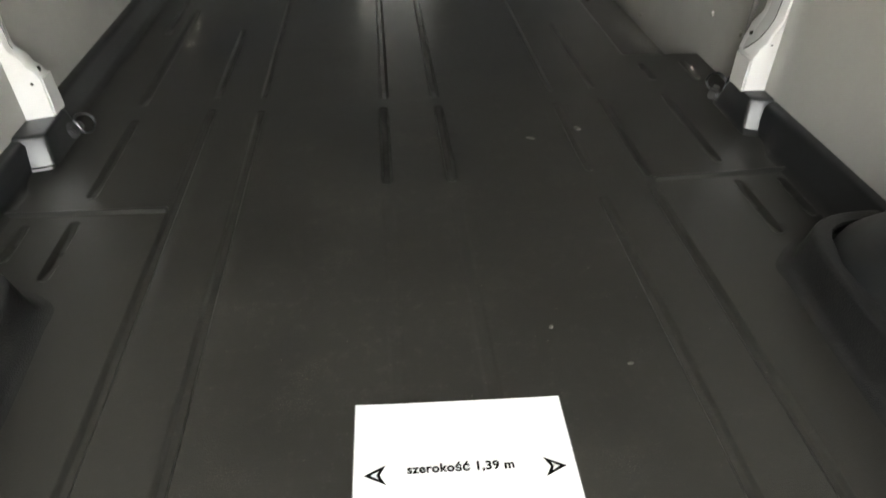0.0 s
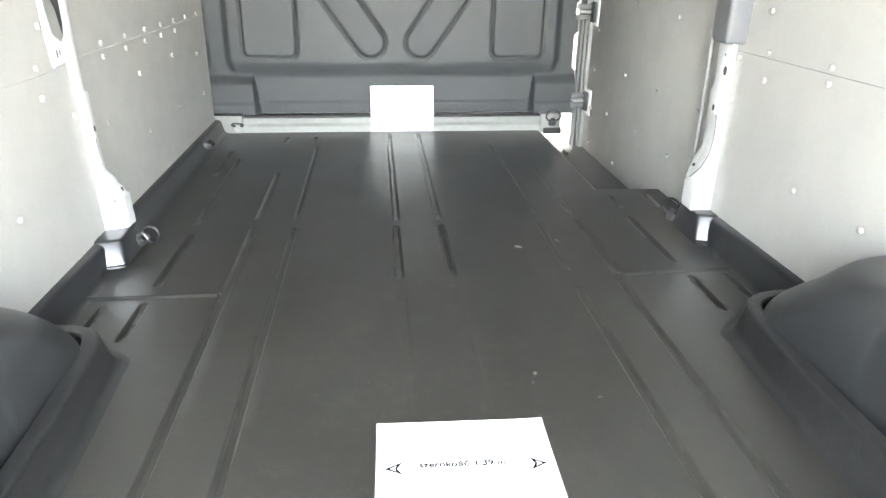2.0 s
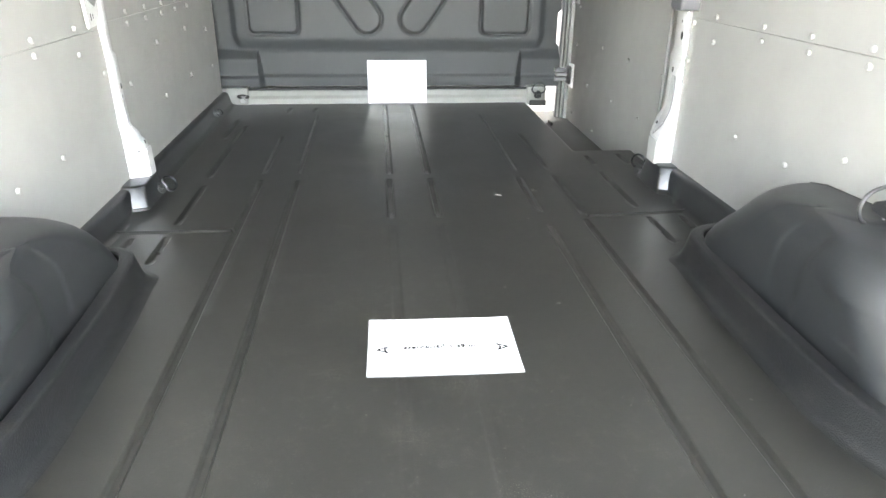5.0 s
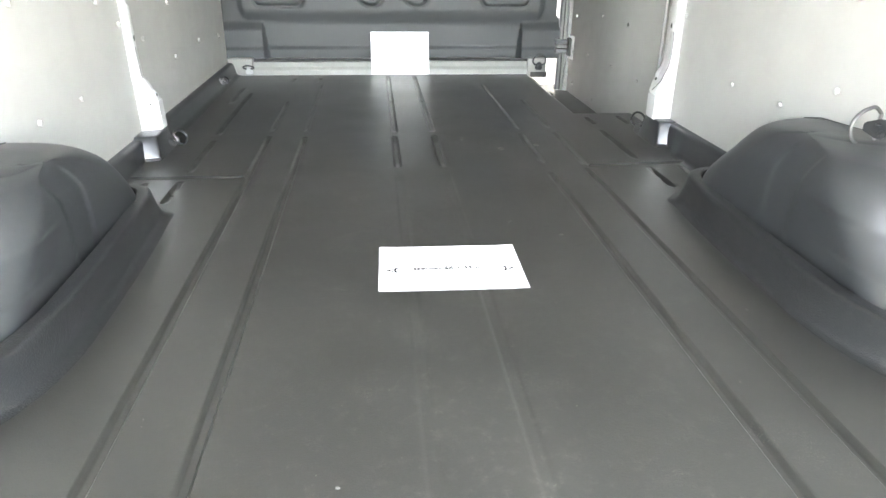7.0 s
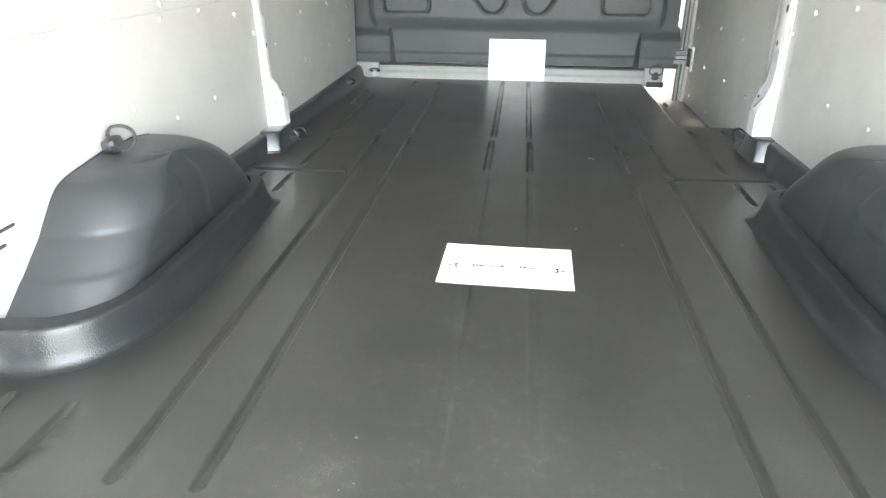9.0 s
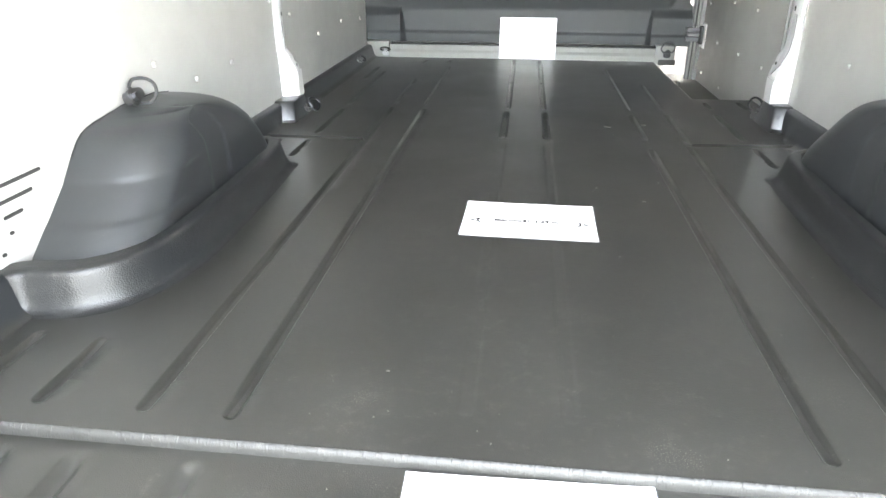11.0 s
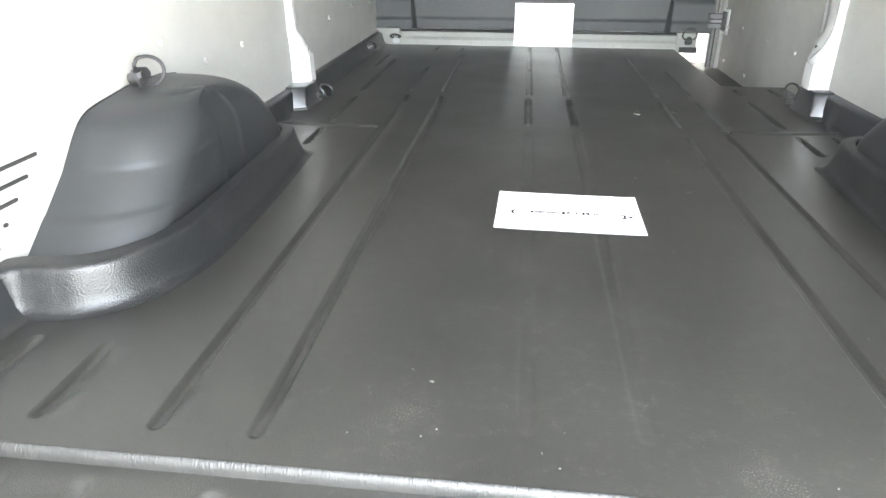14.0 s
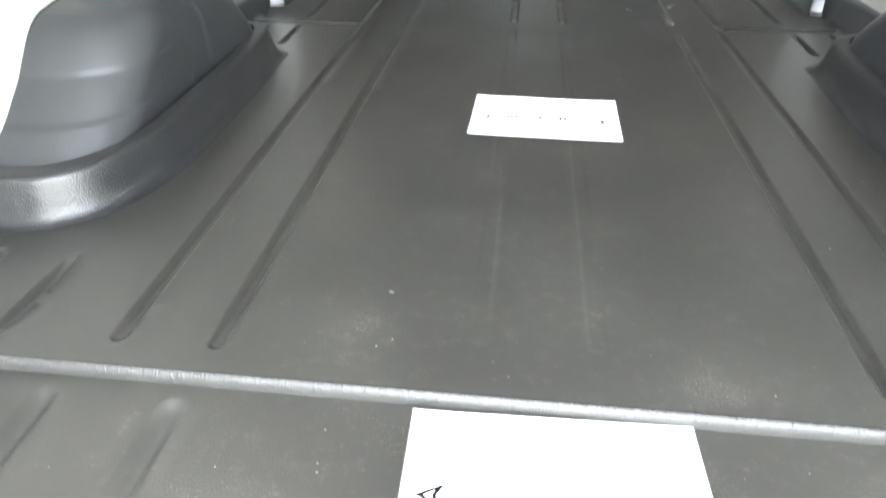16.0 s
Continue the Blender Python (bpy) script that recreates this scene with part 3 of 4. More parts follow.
RIGHT_PILLAR = [(0.078, 0.820, 2.124, 2.124, 2.196), (0.158, 0.819, 2.124, 2.122, 2.196), (0.168, 0.818, 2.124, 2.120, 2.202), (0.186, 0.824, 2.124, 2.116, 2.206), (0.215, 0.836, 2.124, 2.108, 2.212),
                (0.27, 0.849, 2.124, 2.098, 2.192), (0.31, 0.851, 2.125, 2.097, 2.196), (0.385, 0.850, 2.126, 2.096, 2.196), (0.425, 0.849, 2.127, 2.098, 2.198), (0.455, 0.848, 2.127, 2.100, 2.180),
                (0.56, 0.847, 2.130, 2.103, 2.184), (0.7, 0.845, 2.13, 2.104, 2.184), (1.84, 0.78, 2.13, 2.104, 2.19)]
pillar(1, RIGHT_PILLAR, "white painted body pillar beside the sliding door",
        [("inner", 2.160, 0.385, 0.009, 0.006), ("inner", 2.186, 0.203, 0.009, 0.006), ("inner", 2.124, 0.494, 0.013, 0.009), ("inner", 2.136, 0.536, 0.004, 0.003), ("rear", 0.852, 0.201, 0.003, 0.003),
         ("inner", 2.165, 0.115, 0.003, 0.003)],
        [(0.172, 2.172, 2.182), (0.195, 2.150, 2.184), (0.235, 2.130, 2.172), (0.30, 2.126, 2.166), (0.355, 2.128, 2.162), (0.368, 2.134, 2.156)])

# hooked plate above the left pillar's waist; opening and holes are patches painted as shade
bm = bmesh.new()
prism(bm, [(1.966, 0.526), (2.026, 0.530), (2.052, 0.558), (2.062, 0.60), (2.062, 0.78), (1.950, 0.78), (1.955, 0.60)], "x", -0.868, -0.86)
bmesh.ops.recalc_face_normals(bm, faces=bm.faces)
bmesh.ops.bevel(bm, geom=list(bm.edges), offset=0.003, segments=2, affect="EDGES")
hook = part("hook_plate", bm, WHITE, pl)
bm = bmesh.new()
prism(bm, [(2.022, 0.578), (2.040, 0.590), (2.048, 0.62), (2.048, 0.77), (1.966, 0.77), (1.968, 0.66), (1.982, 0.60)], "x", -0.8592, -0.866)
part("opening", bm, GREYM, hook, "grey patch painting the shaded recess")
bm = bmesh.new()
prism(bm, [(2.036, 0.592), (2.046, 0.62), (2.046, 0.769), (1.990, 0.769), (1.985, 0.70), (2.018, 0.655)], "x", -0.8586, -0.866)
part("cavity", bm, HOLE, hook, "dark wedge painting the deeper shade of the recess")
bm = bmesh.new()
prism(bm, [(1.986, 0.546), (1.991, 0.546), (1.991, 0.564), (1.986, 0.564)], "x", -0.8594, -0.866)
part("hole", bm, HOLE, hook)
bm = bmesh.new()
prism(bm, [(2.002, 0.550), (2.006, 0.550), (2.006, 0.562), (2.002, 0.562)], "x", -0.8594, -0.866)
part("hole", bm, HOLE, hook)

# dark plastic cover on the right pillar
cover = finish(boxed((0.816, 2.088, 0.568), (0.90, 2.175, 1.84), 0.012, 4), "pillar_cover", TRIM)
tagged(cover, "dark grey plastic cover on the pillar above the seam", "pillar cover")
seal = bmesh.new()
tube(seal, smooth_path([(0.875, 2.275, 0.10), (0.875, 2.28, 0.20), (0.875, 2.278, 0.28), (0.875, 2.278, 0.40), (0.875, 2.28, 0.55), (0.875, 2.28, 0.70), (0.87, 2.28, 1.84)], 40), 0.007, 8)
seal = finish(seal, "door_seal", SEALGREY)
tagged(seal, "grey rubber seal along the sliding door pillar", "door seal", kind="structure")

# ---------------------------------------------------------------- sliding door
door = empty("sliding_door", (0.92, 2.9, -0.1))
tagged(door, "closed sliding side door with a pale grey lining", "door", kind="structure")
DX = 0.905


def door_part(name, bm, mat, label=""):
    ob = part(name, bm, mat, door, label)
    ob.matrix_parent_inverse = Matrix.Translation((-0.92, -2.9, 0.1))
    return ob


door_part("shell", boxed((DX + 0.008, 2.20, -0.12), (DX + 0.036, 3.60, 1.84), 0.006), WHITE)
door_part("lining", boxed((DX, 2.22, -0.095), (DX + 0.0075, 3.55, 1.78), 0.002), PANEL, "pale grey lining board")
for y, z in ((3.044, 0.337), (2.709, 0.332), (3.221, 0.139), (2.862, 0.139), (2.541, 0.134), (3.081, -0.049), (3.45, 0.48), (3.455, 0.30), (3.46, 0.12), (3.44, -0.04),
             (2.60, 0.60), (3.0, 0.62), (2.36, 0.33), (2.36, 0.14)):
    r = new("rivet", RIVET)
    r.parent = door
    r.matrix_parent_inverse = Matrix.Translation((-0.92, -2.9, 0.1))
    r.matrix_basis = pose(DX, y, z, 0, 0, 180)
bm = bmesh.new()
n = 20
prism(bm, [(3.20 + 0.19 * math.copysign(abs(math.cos(k * math.tau / n)) ** 0.5, math.cos(k * math.tau / n)),
            0.662 + 0.085 * math.copysign(abs(math.sin(k * math.tau / n)) ** 0.5, math.sin(k * math.tau / n))) for k in range(n)], "x", DX - 0.004, DX + 0.004)
door_part("access_cover", bm, PANEL, "rounded access cover")
# front edge: ribbed seals and two catches
for x0, x1, y, mat in ((0.853, 0.860, 3.585, TRIM), (0.862, 0.869, 3.575, SEALGREY), (0.871, 0.875, 3.572, RUBBER), (0.877, 0.888, 3.57, GREYM), (0.890, 0.9125, 3.552, SEALGREY)):
    door_part("edge_strip", boxed((x0, y, -0.098), (x1, y + 0.03, 1.84), 0.002), mat, "vertical strip of the door edge")
for z in (0.137, 0.55):
    body = door_part("catch_body", boxed((0.888, 3.50, z - 0.045), (0.906, 3.56, z + 0.045), 0.006), RUBBER, "black plastic catch body")
    for k, (lo, hi) in enumerate(((-0.034, -0.012), (-0.008, 0.008), (0.012, 0.034))):
        part("catch_jaw", boxed((0.826 + 0.006 * (k == 1), 3.535, z + lo), (0.888, 3.58, z + hi), 0.003), SEALGREY if k == 1 else TRIM, body, "grey catch tongue" if k == 1 else "black catch jaw")
    door_part("catch_plate", boxed((0.9, 3.47, z - 0.06), (0.9075, 3.56, z + 0.06), 0.003), WHITE, "white mounting plate")

# ---------------------------------------------------------------- bulkhead
bulk = empty("bulkhead", (0, 3.6, 0))
tagged(bulk, "dark grey moulded plastic bulkhead with pressed panels", "bulkhead", kind="structure")


def rounded_rect_distance(x, z, cx, cz, hx, hz, r):
    qx, qz = abs(x - cx) - hx + r, abs(z - cz) - hz + r
    return math.hypot(max(qx, 0), max(qz, 0)) + min(max(qx, qz), 0) - r


def capsule_distance(x, z, ax, az, bx, bz, r):
    px, pz, dx, dz = x - ax, z - az, bx - ax, bz - az
    t = min(1, max(0, (px * dx + pz * dz) / (dx * dx + dz * dz)))
    return math.hypot(px - dx * t, pz - dz * t) - r


def bulk_depth(x, z):
    """How far the face stands towards the load space."""
    ax = abs(x + 0.026)
    d = 0.0
    flank = 0.006 + 0.16 * max(0.0, 0.235 - z)
    d += 0.040 * smoothstep((ax - 0.676 + flank) / flank) * smoothstep((0.262 - z) / 0.055)
    d += 0.012 * smoothstep((0.135 - z) / 0.02)
    if z > 0.2:
        d += 0.020 * smoothstep((0.80 - 0.03 * smoothstep((0.34 - z) / 0.12) - ax) / 0.04) * smoothstep((z - 0.235) / 0.085)
    for g in (rounded_rect_distance(ax, z, 0.584, 0.62, 0.124, 0.288, 0.035), capsule_distance(ax, z, 0.119, 0.405, 0.40, 0.80, 0.072)):
        d -= 0.009 * smoothstep((0.013 - abs(g)) / 0.012)
        d += 0.004 * smoothstep(-g / 0.01)
    return d


xs = lines(-0.913, 0.852, 0.0062, [])
zs = lines(0.074, 0.80, 0.0062, [])
bm = bmesh.new()


def bulk_edge(x, z):
    """Draws the side edges in where the panel is notched."""
    for a, b in ((0.27, 0.455), (0.51, 0.60)):
        k = smoothstep((z - a) / 0.02) * smoothstep((b - z) / 0.02)
        if x < -0.84:
            x += 0.026 * k * (-0.84 - x) / 0.073
        if x > 0.80:
            x -= 0.016 * k * (x - 0.80) / 0.052
    return x


sheet(bm, [[(bulk_edge(x, z), 3.612 - bulk_depth(x, z), z) for x in xs] for z in zs])
sheet(bm, [[(bulk_edge(x, z), y, z) for z in zs] for x, y in ((-0.913, 3.612), (-0.913, 3.64))])
sheet(bm, [[(bulk_edge(x, z), y, z) for z in zs] for x, y in ((0.852, 3.612), (0.852, 3.64))])
sheet(bm, [[(x, 3.612 - bulk_depth(x, 0.074), 0.074) for x in xs], [(x, 3.64, 0.074) for x in xs]])
lower = part("moulded_panel", bm, BULK, bulk)
upper = part("upper_panel", boxed((-0.913, 3.58, 0.80), (0.852, 3.64, 1.85), 0.003), BULK, bulk)
for p in (lower, upper):
    p.matrix_parent_inverse = Matrix.Translation((0, -3.6, 0))

# cross member under the bulkhead
beam = empty("cross_member", (0, 3.55, 0))
tagged(beam, "pale grey steel cross member below the bulkhead", "cross member", kind="structure")
bm = bmesh.new()
rows = []
for x in np.linspace(-0.762, 0.682, 60):
    wob = 0.0012 * math.sin(x * 37) + 0.001 * math.sin(x * 11)
    rows.append([(float(x), FAR + o + wob, z) for o, z in ((0.0, -0.01), (0.001, 0.024), (0.0025, 0.027), (0.013, 0.038), (0.015, 0.041), (0.017, 0.057), (0.021, 0.064), (0.12, 0.066), (0.12, 0.095))])
sheet(bm, rows)
part("rail", bm, GREYM, beam).matrix_parent_inverse = Matrix.Translation((0, -3.55, 0))
for x0, x1, z0 in ((-0.885, -0.755, -0.004), (0.675, 0.773, -0.012)):
    bm = boxed((x0, FAR - 0.004, z0), (x1, FAR + 0.06, 0.082), 0.005)
    part("bracket", bm, GREYM, beam, "grey end bracket").matrix_parent_inverse = Matrix.Translation((0, -3.55, 0))
bm = boxed((0.69, FAR - 0.012, -0.016), (0.778, FAR + 0.02, 0.012), 0.004)
part("rubber_edge", bm, RUBBER, beam, "black rubber edge").matrix_parent_inverse = Matrix.Translation((0, -3.55, 0))
# black bar painting the shade of the gap between rail and bulkhead
bm = bmesh.new()
tube(bm, [(x, FAR + 0.022 + 0.002 * math.sin(9 * x), 0.0705) for x in np.linspace(-0.75, 0.68, 30)], 0.0062, 8)
part("gap_shade", bm, RUBBER, beam, "black strip painting the shaded gap under the bulkhead").matrix_parent_inverse = Matrix.Translation((0, -3.55, 0))


# ---------------------------------------------------------------- wheel arches
PRESS = (1.100, 1.196)


def wheel_arch(s):
    arch = empty("wheel_arch", (s * 0.8, 1.15, 0))
    tagged(arch, "dark grey plastic wheel arch cover, smooth and rounded", "wheel arch", group="wheel arches")
    def inner_x(z):
        u = min(1.0, max(0.0, (z - 0.13) / 0.126))
        return 0.690 + 0.105 * (1 - (1 - u ** 2.9) ** (1 / 2.9))

    def eased(z, levels, values):
        return float(sum(np.interp(z + d, levels, values) for d in (-0.006, -0.003, 0, 0.003, 0.006)) / 5)

    bm = bmesh.new()
    rows = []
    zz = [0.05 + 0.206 * math.sin(i / 120 * math.pi / 2) for i in range(121)]
    for z in zz:
        yr = eased(z, (0.05, 0.10, 0.166, 0.20, 0.222, 0.236, 0.245, 0.25, 0.256), (0.722, 0.785, 0.866, 0.898, 0.921, 0.943, 0.975, 1.03, 1.12))
        yr -= 0.012 * (s > 0)
        front = (1.542, 1.530, 1.505, 1.474, 1.434, 1.399, 1.362, 1.328, 1.282, 1.21) if s < 0 else (1.594, 1.582, 1.555, 1.517, 1.469, 1.442, 1.424, 1.409, 1.384, 1.31)
        yf = eased(z, (0.05, 0.080, 0.109, 0.14, 0.176, 0.203, 0.225, 0.24, 0.25, 0.256), front)
        xi = inner_x(z)
        rr, rf = 0.135, 0.12 if s < 0 else 0.15
        rf = min(rf, yf - yr - 0.032)
        rr = min(rr, yf - yr - rf - 0.012)
        up = min(1.0, max(0.0, (z - 0.19) / 0.06))
        ring = [(0.905, yr, 1.0)]
        for q in range(13):
            a = q / 12 * math.pi / 2
            ring.append((xi + rr * (1 - math.sin(a)), yr + rr * (1 - math.cos(a)), math.cos(a)))
        straight = yf - rf - yr - rr
        for q in range(1, 48):
            ring.append((xi + 0.004 * math.sin(q / 48 * math.pi), yr + rr + straight * q / 48, 0.0))
        for q in range(15):
            a = q / 14 * math.pi / 2
            ring.append((xi + rf * (1 - math.cos(a)), yf - rf * (1 - math.sin(a)), 0.0))
        ring.append((0.905, yf, 0.0))
        # a band standing proud across the rear slope, and a shallow pressed strip over the side
        band = -0.0030 * smoothstep((z - 0.097) / 0.010) * (1 - smoothstep((z - 0.156) / 0.015))
        bend = float(np.interp(z, (0.05, 0.12, 0.19, 0.24, 0.25), (0.0, -0.002, -0.010, -0.034, -0.045)))
        row = []
        for x, y, rear in ring:
            wrap = 1 - smoothstep((y - yr - rr) / 0.10)
            out = band * wrap
            sunk = 0.0028 * smoothstep((y - PRESS[0] - bend) / 0.010) * (1 - smoothstep((y - PRESS[1] - bend) / 0.012)) * (rear == 0) * (1 - smoothstep((z - 0.222) / 0.024))
            x += sunk * (1 - 0.7 * up) - out * (1 - rear) - 0.2 * out
            y -= out * rear
            h = z if s < 0 else 0.05 + (z - 0.05) * (1.040 + 0.090 * smoothstep((1.5 - y) / 0.5))
            row.append((s * x, y, h - sunk * up))
        rows.append(row)
    # the top runs level to the wall
    lid = [[(x + (s * 0.905 - x) * f, y, z + 0.0015 * f) for x, y, z in rows[-1]] for f in (0.15, 0.4, 0.7, 1.0)]
    sheet(bm, rows + lid)
    c = part("cover", bm, ARCH, arch)
    c.matrix_parent_inverse = Matrix.Translation((-s * 0.8, -1.15, 0))
    # dark line where the cover meets the lining board
    seam = [(s * 0.8725, r[0][1], r[0][2] + 0.001) for r in rows[60::6]] + [(s * 0.8725, r[-1][1], r[-1][2] + 0.001) for r in rows[:90:-6]]
    bm = bmesh.new()
    tube(bm, seam, 0.0016, 6)
    part("edge_line", bm, RUBBER, arch, "thin black line along the wall").matrix_parent_inverse = c.matrix_parent_inverse
    return arch


for s in (-1, 1):
    wheel_arch(s)


# ---------------------------------------------------------------- lashing rings
def lashing_ring(at, normal, toward, label, size=0.022, base=STEEL, ring=STEEL, swing=20, tall=0.0, double=False, hinge=0.018):
    """A D ring hinged in a bolted lug. normal: away from what it is bolted to; toward: the way the ring points."""
    r = empty("lashing_ring")
    tagged(r, label, "lashing ring", group="lashing rings")
    bm = bmesh.new()
    bmesh.ops.create_cone(bm, cap_ends=True, segments=20, radius1=0.014, radius2=0.013, depth=0.008 + tall, matrix=Matrix.Translation((0, 0, 0.004 + tall / 2)))
    part("washer", bm, base, r)
    bm = bmesh.new()
    prism(bm, [(-0.013, -0.016), (0.013, -0.016), (0.019, -0.009), (0.019, 0.001), (0.009, 0.023), (0.005, 0.026), (-0.005, 0.026), (-0.009, 0.023), (-0.019, 0.001), (-0.019, -0.009)], "z", 0.008 + tall, 0.0125 + tall)
    for v in bm.verts:
        if v.co.y > 0.01:
            v.co.z += 0.008
    bmesh.ops.recalc_face_normals(bm, faces=bm.faces)
    bmesh.ops.bevel(bm, geom=list(bm.edges), offset=0.001, segments=2, affect="EDGES")
    lug = part("lug", bm, base, r)
    # rolled sleeve round the ring's bar, washer face and hexagon head
    bm = bmesh.new()
    tube(bm, [(0.34 * size * k, 0.013, hinge + tall) for k in (-1, -0.5, 0, 0.5, 1)], 0.0062, 10)
    part("sleeve", bm, base, lug)
    bm = bmesh.new()
    bmesh.ops.create_cone(bm, cap_ends=True, segments=6, radius1=0.0098, radius2=0.0090, depth=0.011, matrix=Matrix.Translation((0, -0.001, 0.017 + tall)))
    bmesh.ops.create_cone(bm, cap_ends=True, segments=16, radius1=0.0125, radius2=0.0122, depth=0.002, matrix=Matrix.Translation((0, -0.001, 0.0130 + tall)))
    part("bolt", bm, base, lug)
    bm = bmesh.new()
    a = radians(swing)
    pts = [(0.72 * size, 0.0)] + [(1.05 * size * math.cos(k * math.pi / 10), 0.45 * size + 1.25 * size * math.sin(k * math.pi / 10)) for k in range(11)] + [(-0.72 * size, 0.0)]
    tube(bm, smooth_path([(x, 0.013 + y * math.cos(a), hinge + tall + y * math.sin(a)) for x, y in pts], 34) + [(-0.3 * size, 0.013, hinge + tall), (0.3 * size, 0.013, hinge + tall)], 0.0038, 8, closed=True)
    part("ring", bm, ring, r)
    if double:
        bm = bmesh.new()
        turned = [(0.022 + 0.25 * x, 0.013 + 0.85 * y, 0.016 + tall + 0.8 * x) for x, y in pts]
        tube(bm, smooth_path(turned, 34), 0.0034, 8, closed=True)
        part("second_ring", bm, ring, r)
    n = Vector(normal).normalized()
    t = Vector(toward)
    t = (t - n * t.dot(n)).normalized()
    m = Matrix((t.cross(n), t, n)).transposed().to_4x4()
    r.matrix_basis = Matrix.Translation(at) @ m
    return r


lashing_ring((-0.860, 1.100, 0.270), (1, -0.1, 0.345), (0.01, 1.13, 0.29), "dark steel lashing ring on top of the wheel arch", 0.028, MIDSTEEL, DARKSTEEL, 62, 0.008, hinge=0.004)
lashing_ring((0.838, 1.090, 0.306), (-1, -0.35, 0.05), (-0.35, 1, 0.0), "worn steel lashing ring on top of the wheel arch", 0.036, DARKSTEEL, MIDSTEEL, 78, 0.006, hinge=-0.004)
lashing_ring((-0.805, 2.13, 0.022), (0.8, -0.3, 0.55), (0.5, 0.8, 0.1), "dark steel lashing ring by the pillar foot", 0.023, MIDSTEEL, DARKSTEEL, 20)
lashing_ring((0.828, 2.258, 0.012), (-0.75, -0.55, 0.25), (0.1, 0.05, 1), "pair of dark steel lashing rings by the door pillar", 0.029, MIDSTEEL, DARKSTEEL, 25, 0.0, True)
lashing_ring((-0.838, 3.12, 0.038), (0.8, 0, 0.5), (0.4, 0.8, 0), "small dark lashing ring on the liner edge", 0.013, MIDSTEEL, DARKSTEEL, 20)
lashing_ring((-0.772, 3.506, 0.024), (0, -1, 0), (0, -0.2, 1), "steel lashing ring on the cross member bracket", 0.025, STEEL, DARKSTEEL, 60)
lashing_ring((0.730, 3.506, 0.040), (0, -1, 0), (0, 0, 1), "steel lashing ring on the cross member bracket by the door", 0.033, DARKSTEEL, DARKSTEEL, 15)


# ---------------------------------------------------------------- cards
def outline_arrow(bm, size, width, depth):
    """A hollow pointed arrow head, pointing to -x, round the origin."""
    outer = [(-0.5, 0), (0.5, 0.5), (0.22, 0), (0.5, -0.5)]
    inner = [(-0.5 + 2.1 * width, 0), (0.5 - 2.2 * width, 0.5 - 2.0 * width), (0.22 - 1.0 * width, 0), (0.5 - 2.2 * width, -0.5 + 2.0 * width)]
    a = [bm.verts.new((x * size, y * size, depth)) for x, y in outer]
    b = [bm.verts.new((x * size, y * size, depth)) for x, y in inner]
    for i in range(4):
        j = (i + 1) % 4
        bm.faces.new((a[i], a[j], b[j], b[i]))


def card(name, m, label):
    c = empty(name)
    tagged(c, label, "card", group="paper cards")
    bm = bmesh.new()
    sheet(bm, [[(0.1503 * (2 * i / 16 - 1), 0.1066 * (2 * j / 12 - 1), 0.0003 + 0.0012 * (abs(2 * i / 16 - 1) ** 6 + abs(2 * j / 12 - 1) ** 6)) for i in range(17)] for j in range(13)])
    bmesh.ops.solidify(bm, geom=list(bm.faces), thickness=0.0004)
    part("laminate", bm, FILM, c, "clear laminate margin")
    bm = bmesh.new()
    sheet(bm, [[(0.1488 * (2 * i / 16 - 1), 0.1053 * (2 * j / 12 - 1), 0.0012 + 0.0012 * (abs(1.96 * i / 16 - 0.98) ** 6 + abs(1.94 * j / 12 - 0.97) ** 6)) for i in range(17)] for j in range(13)])
    paper = part("paper", bm, PAPER, c, "white printed paper")
    c.matrix_basis = m
    return paper


def arrow_on(paper, x, y, turn, size, mat):
    bm = bmesh.new()
    outline_arrow(bm, size, 0.145, 0.0)
    ob = part("arrow", bm, mat, paper, "printed outline arrow")
    ob.matrix_local = pose(x, y, 0.0019, 0, 0, turn)
    return ob


width_paper = card("width_card", pose(0.0135, 1.170, 0.001, 0, 0, -1.1), "white laminated card lying on the liner, printed with the width")
arrow_on(width_paper, -0.121, -0.012, 0, 0.030, INK)
arrow_on(width_paper, 0.121, -0.012, 180, 0.030, INK)
txt = bpy.data.curves.new("lettering", "FONT")
txt.body = "szerokość 1,39 m"
txt.size, txt.align_x, txt.align_y = 0.0186, "CENTER", "CENTER"
txt.space_character = 1.05
txt.bevel_depth, txt.bevel_resolution = 0.0005, 0
txt.materials.append(INK)
lettering = new("lettering", txt)
lettering.parent = width_paper
lettering["label"] = "printed width in metres"
lettering.matrix_local = pose(-0.006, -0.006, 0.0019)

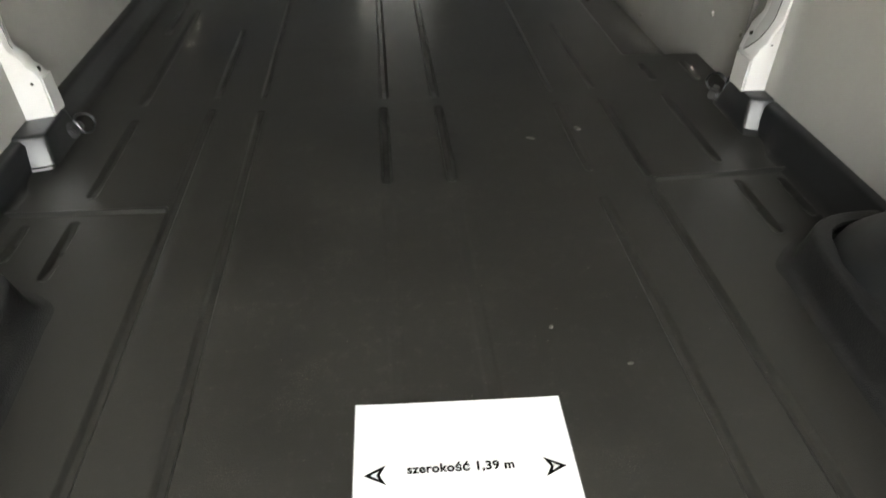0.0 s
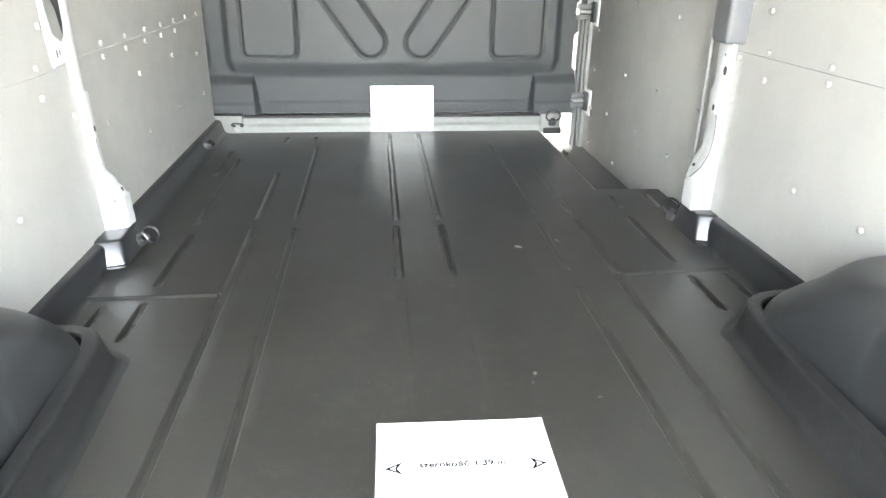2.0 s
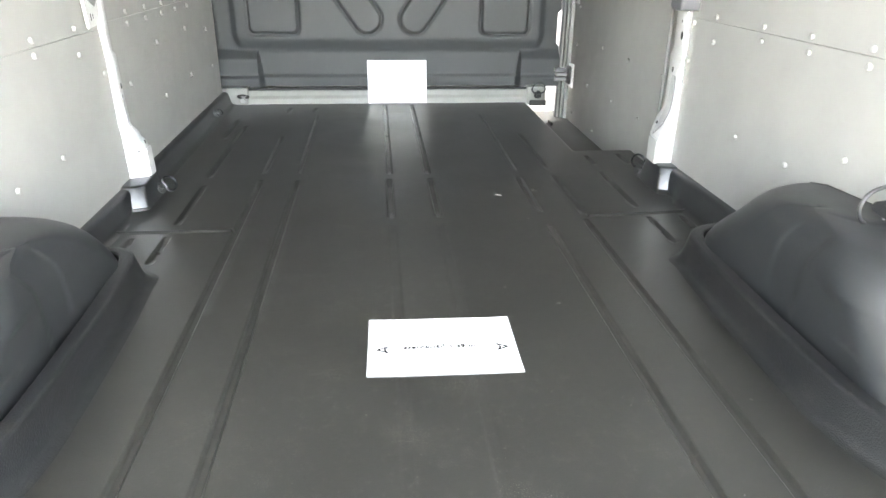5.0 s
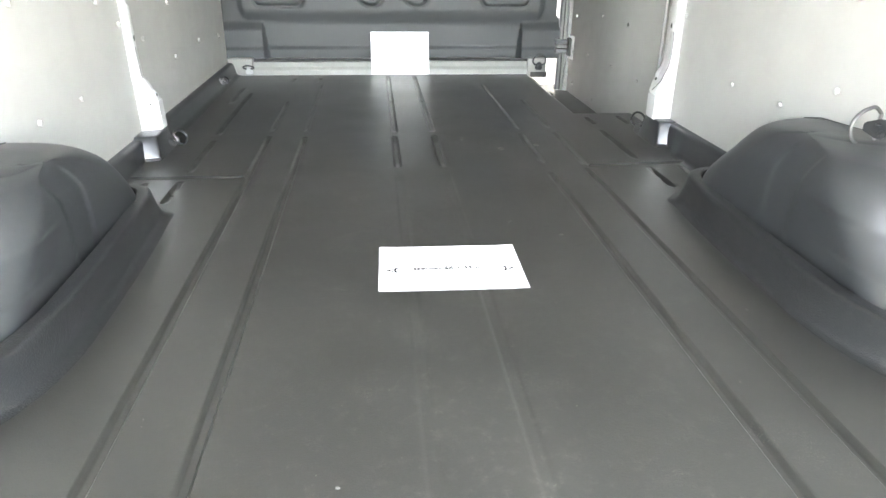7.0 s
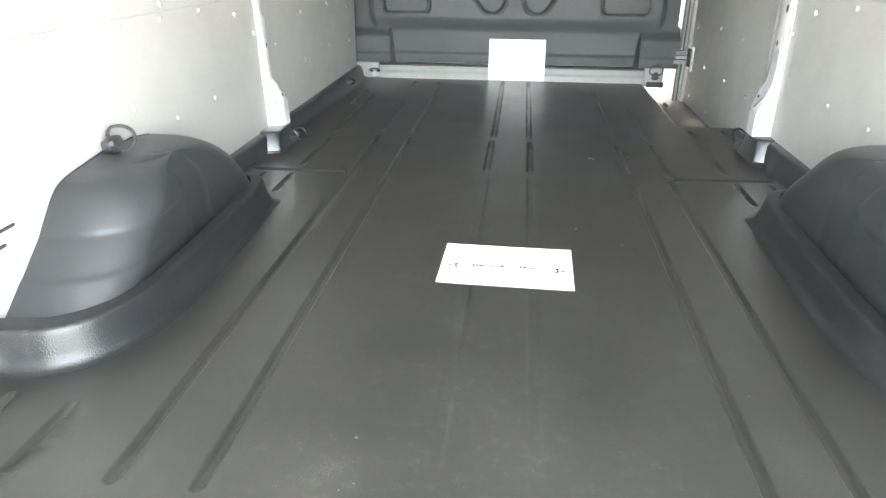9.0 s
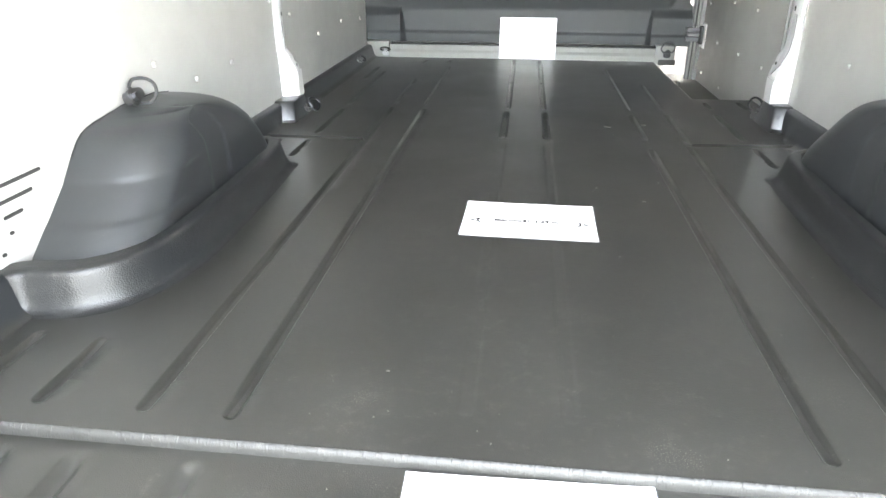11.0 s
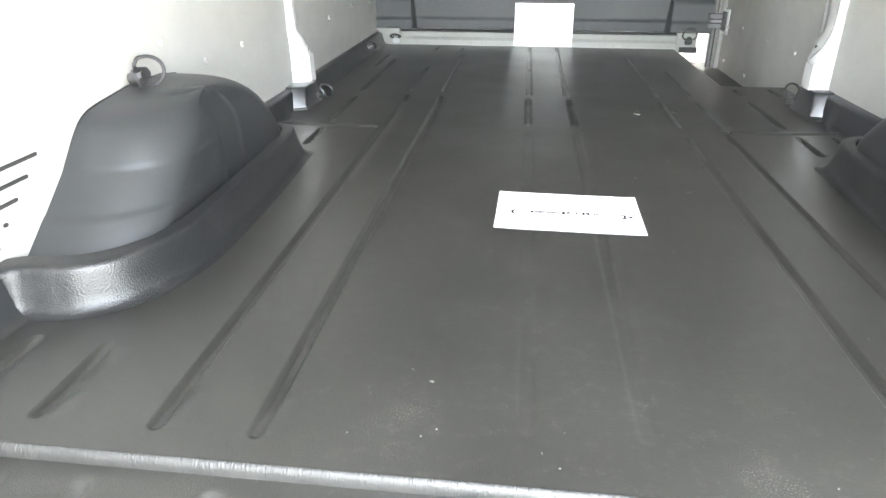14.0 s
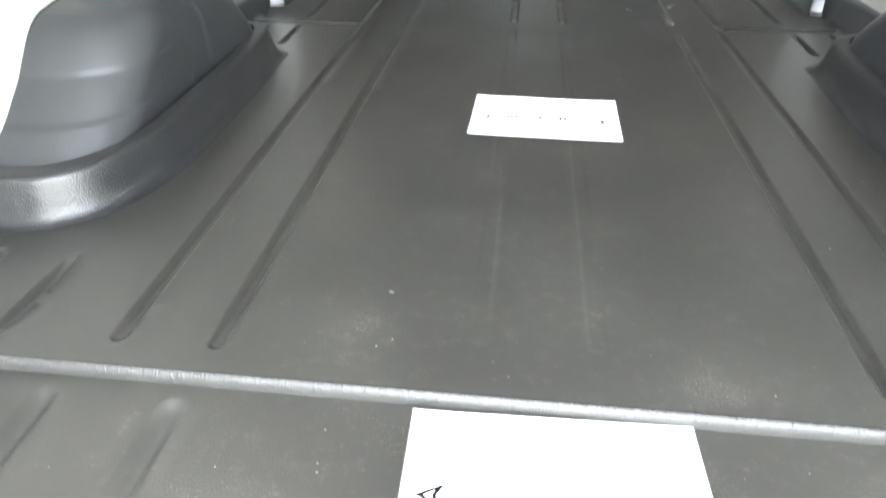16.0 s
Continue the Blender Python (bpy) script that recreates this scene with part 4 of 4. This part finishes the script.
tall_paper = card("height_card", pose(-0.001, 3.527, 0.1065, 78, 0, 0), "white laminated card leaning on the bulkhead")
arrow_on(tall_paper, -0.113, 0.026, -90, 0.026, FADED)
arrow_on(tall_paper, -0.113, -0.030, 90, 0.026, FADED)
for x0, x1 in ((-0.068, 0.035), (0.045, 0.085)):
    ob = part("print_bar", boxed((x0, -0.003, 0.0), (x1, 0.003, 0.0003)), FADED, tall_paper, "faded line of print")
    ob.matrix_local = pose(0, 0, 0.0014)

sill_paper = card("sill_card", pose(0.018, 0.262, -0.0145, 0, 0, 1.6), "white laminated card lying on the rear sill mat")
arrow_on(sill_paper, -0.121, -0.002, 0, 0.030, INK)
arrow_on(sill_paper, 0.121, -0.002, 180, 0.030, INK)

# ---------------------------------------------------------------- crumbs and dust on the floor
rng = random.Random(4)


def crumb(x, y, size, label):
    bm = bmesh.new()
    bmesh.ops.create_icosphere(bm, subdivisions=1, radius=1.0)
    for v in bm.verts:
        v.co = Vector((v.co.x * size * rng.uniform(0.8, 1.5), v.co.y * size * rng.uniform(0.5, 0.9), max(-0.1, v.co.z) * size * 0.35))
    ob = finish(bm, "crumb", CRUMB, smooth=0)
    ob.matrix_basis = pose(x, y, floor_height(x, y) + 0.0004, 0, 0, rng.uniform(0, 180))
    return tagged(ob, label, "crumb", group="crumbs")


for x, y, s in ((0.280, 2.070, 0.011), (0.407, 2.11, 0.012), (0.294, 1.331, 0.006), (0.187, 1.42, 0.006), (0.644, 1.024, 0.004), (-0.193, 0.553, 0.004), (0.55, 0.95, 0.003)):
    crumb(x, y, s, "pale crumb of dirt on the black liner")
bm = bmesh.new()
for _ in range(95):
    x, y = rng.gauss(0.05, 0.33), rng.uniform(0.41, 2.2)
    if abs(x) > 0.62:
        continue
    r = rng.uniform(0.0005, 0.0014)
    bmesh.ops.create_icosphere(bm, subdivisions=1, radius=r, matrix=Matrix.Translation((x, y, floor_height(x, y) + 0.5 * r)))
for _ in range(36):
    x, y = rng.uniform(-0.8, 0.8), rng.uniform(0.06, 0.36)
    r = rng.uniform(0.0005, 0.0013)
    bmesh.ops.create_icosphere(bm, subdivisions=1, radius=r, matrix=Matrix.Translation((x, y, sill_height(x, y) + 0.5 * r)))
dust = finish(bm, "dust_specks", CRUMB, smooth=0)
tagged(dust, "fine pale dust specks on the black liner", "dust", kind="stuff")
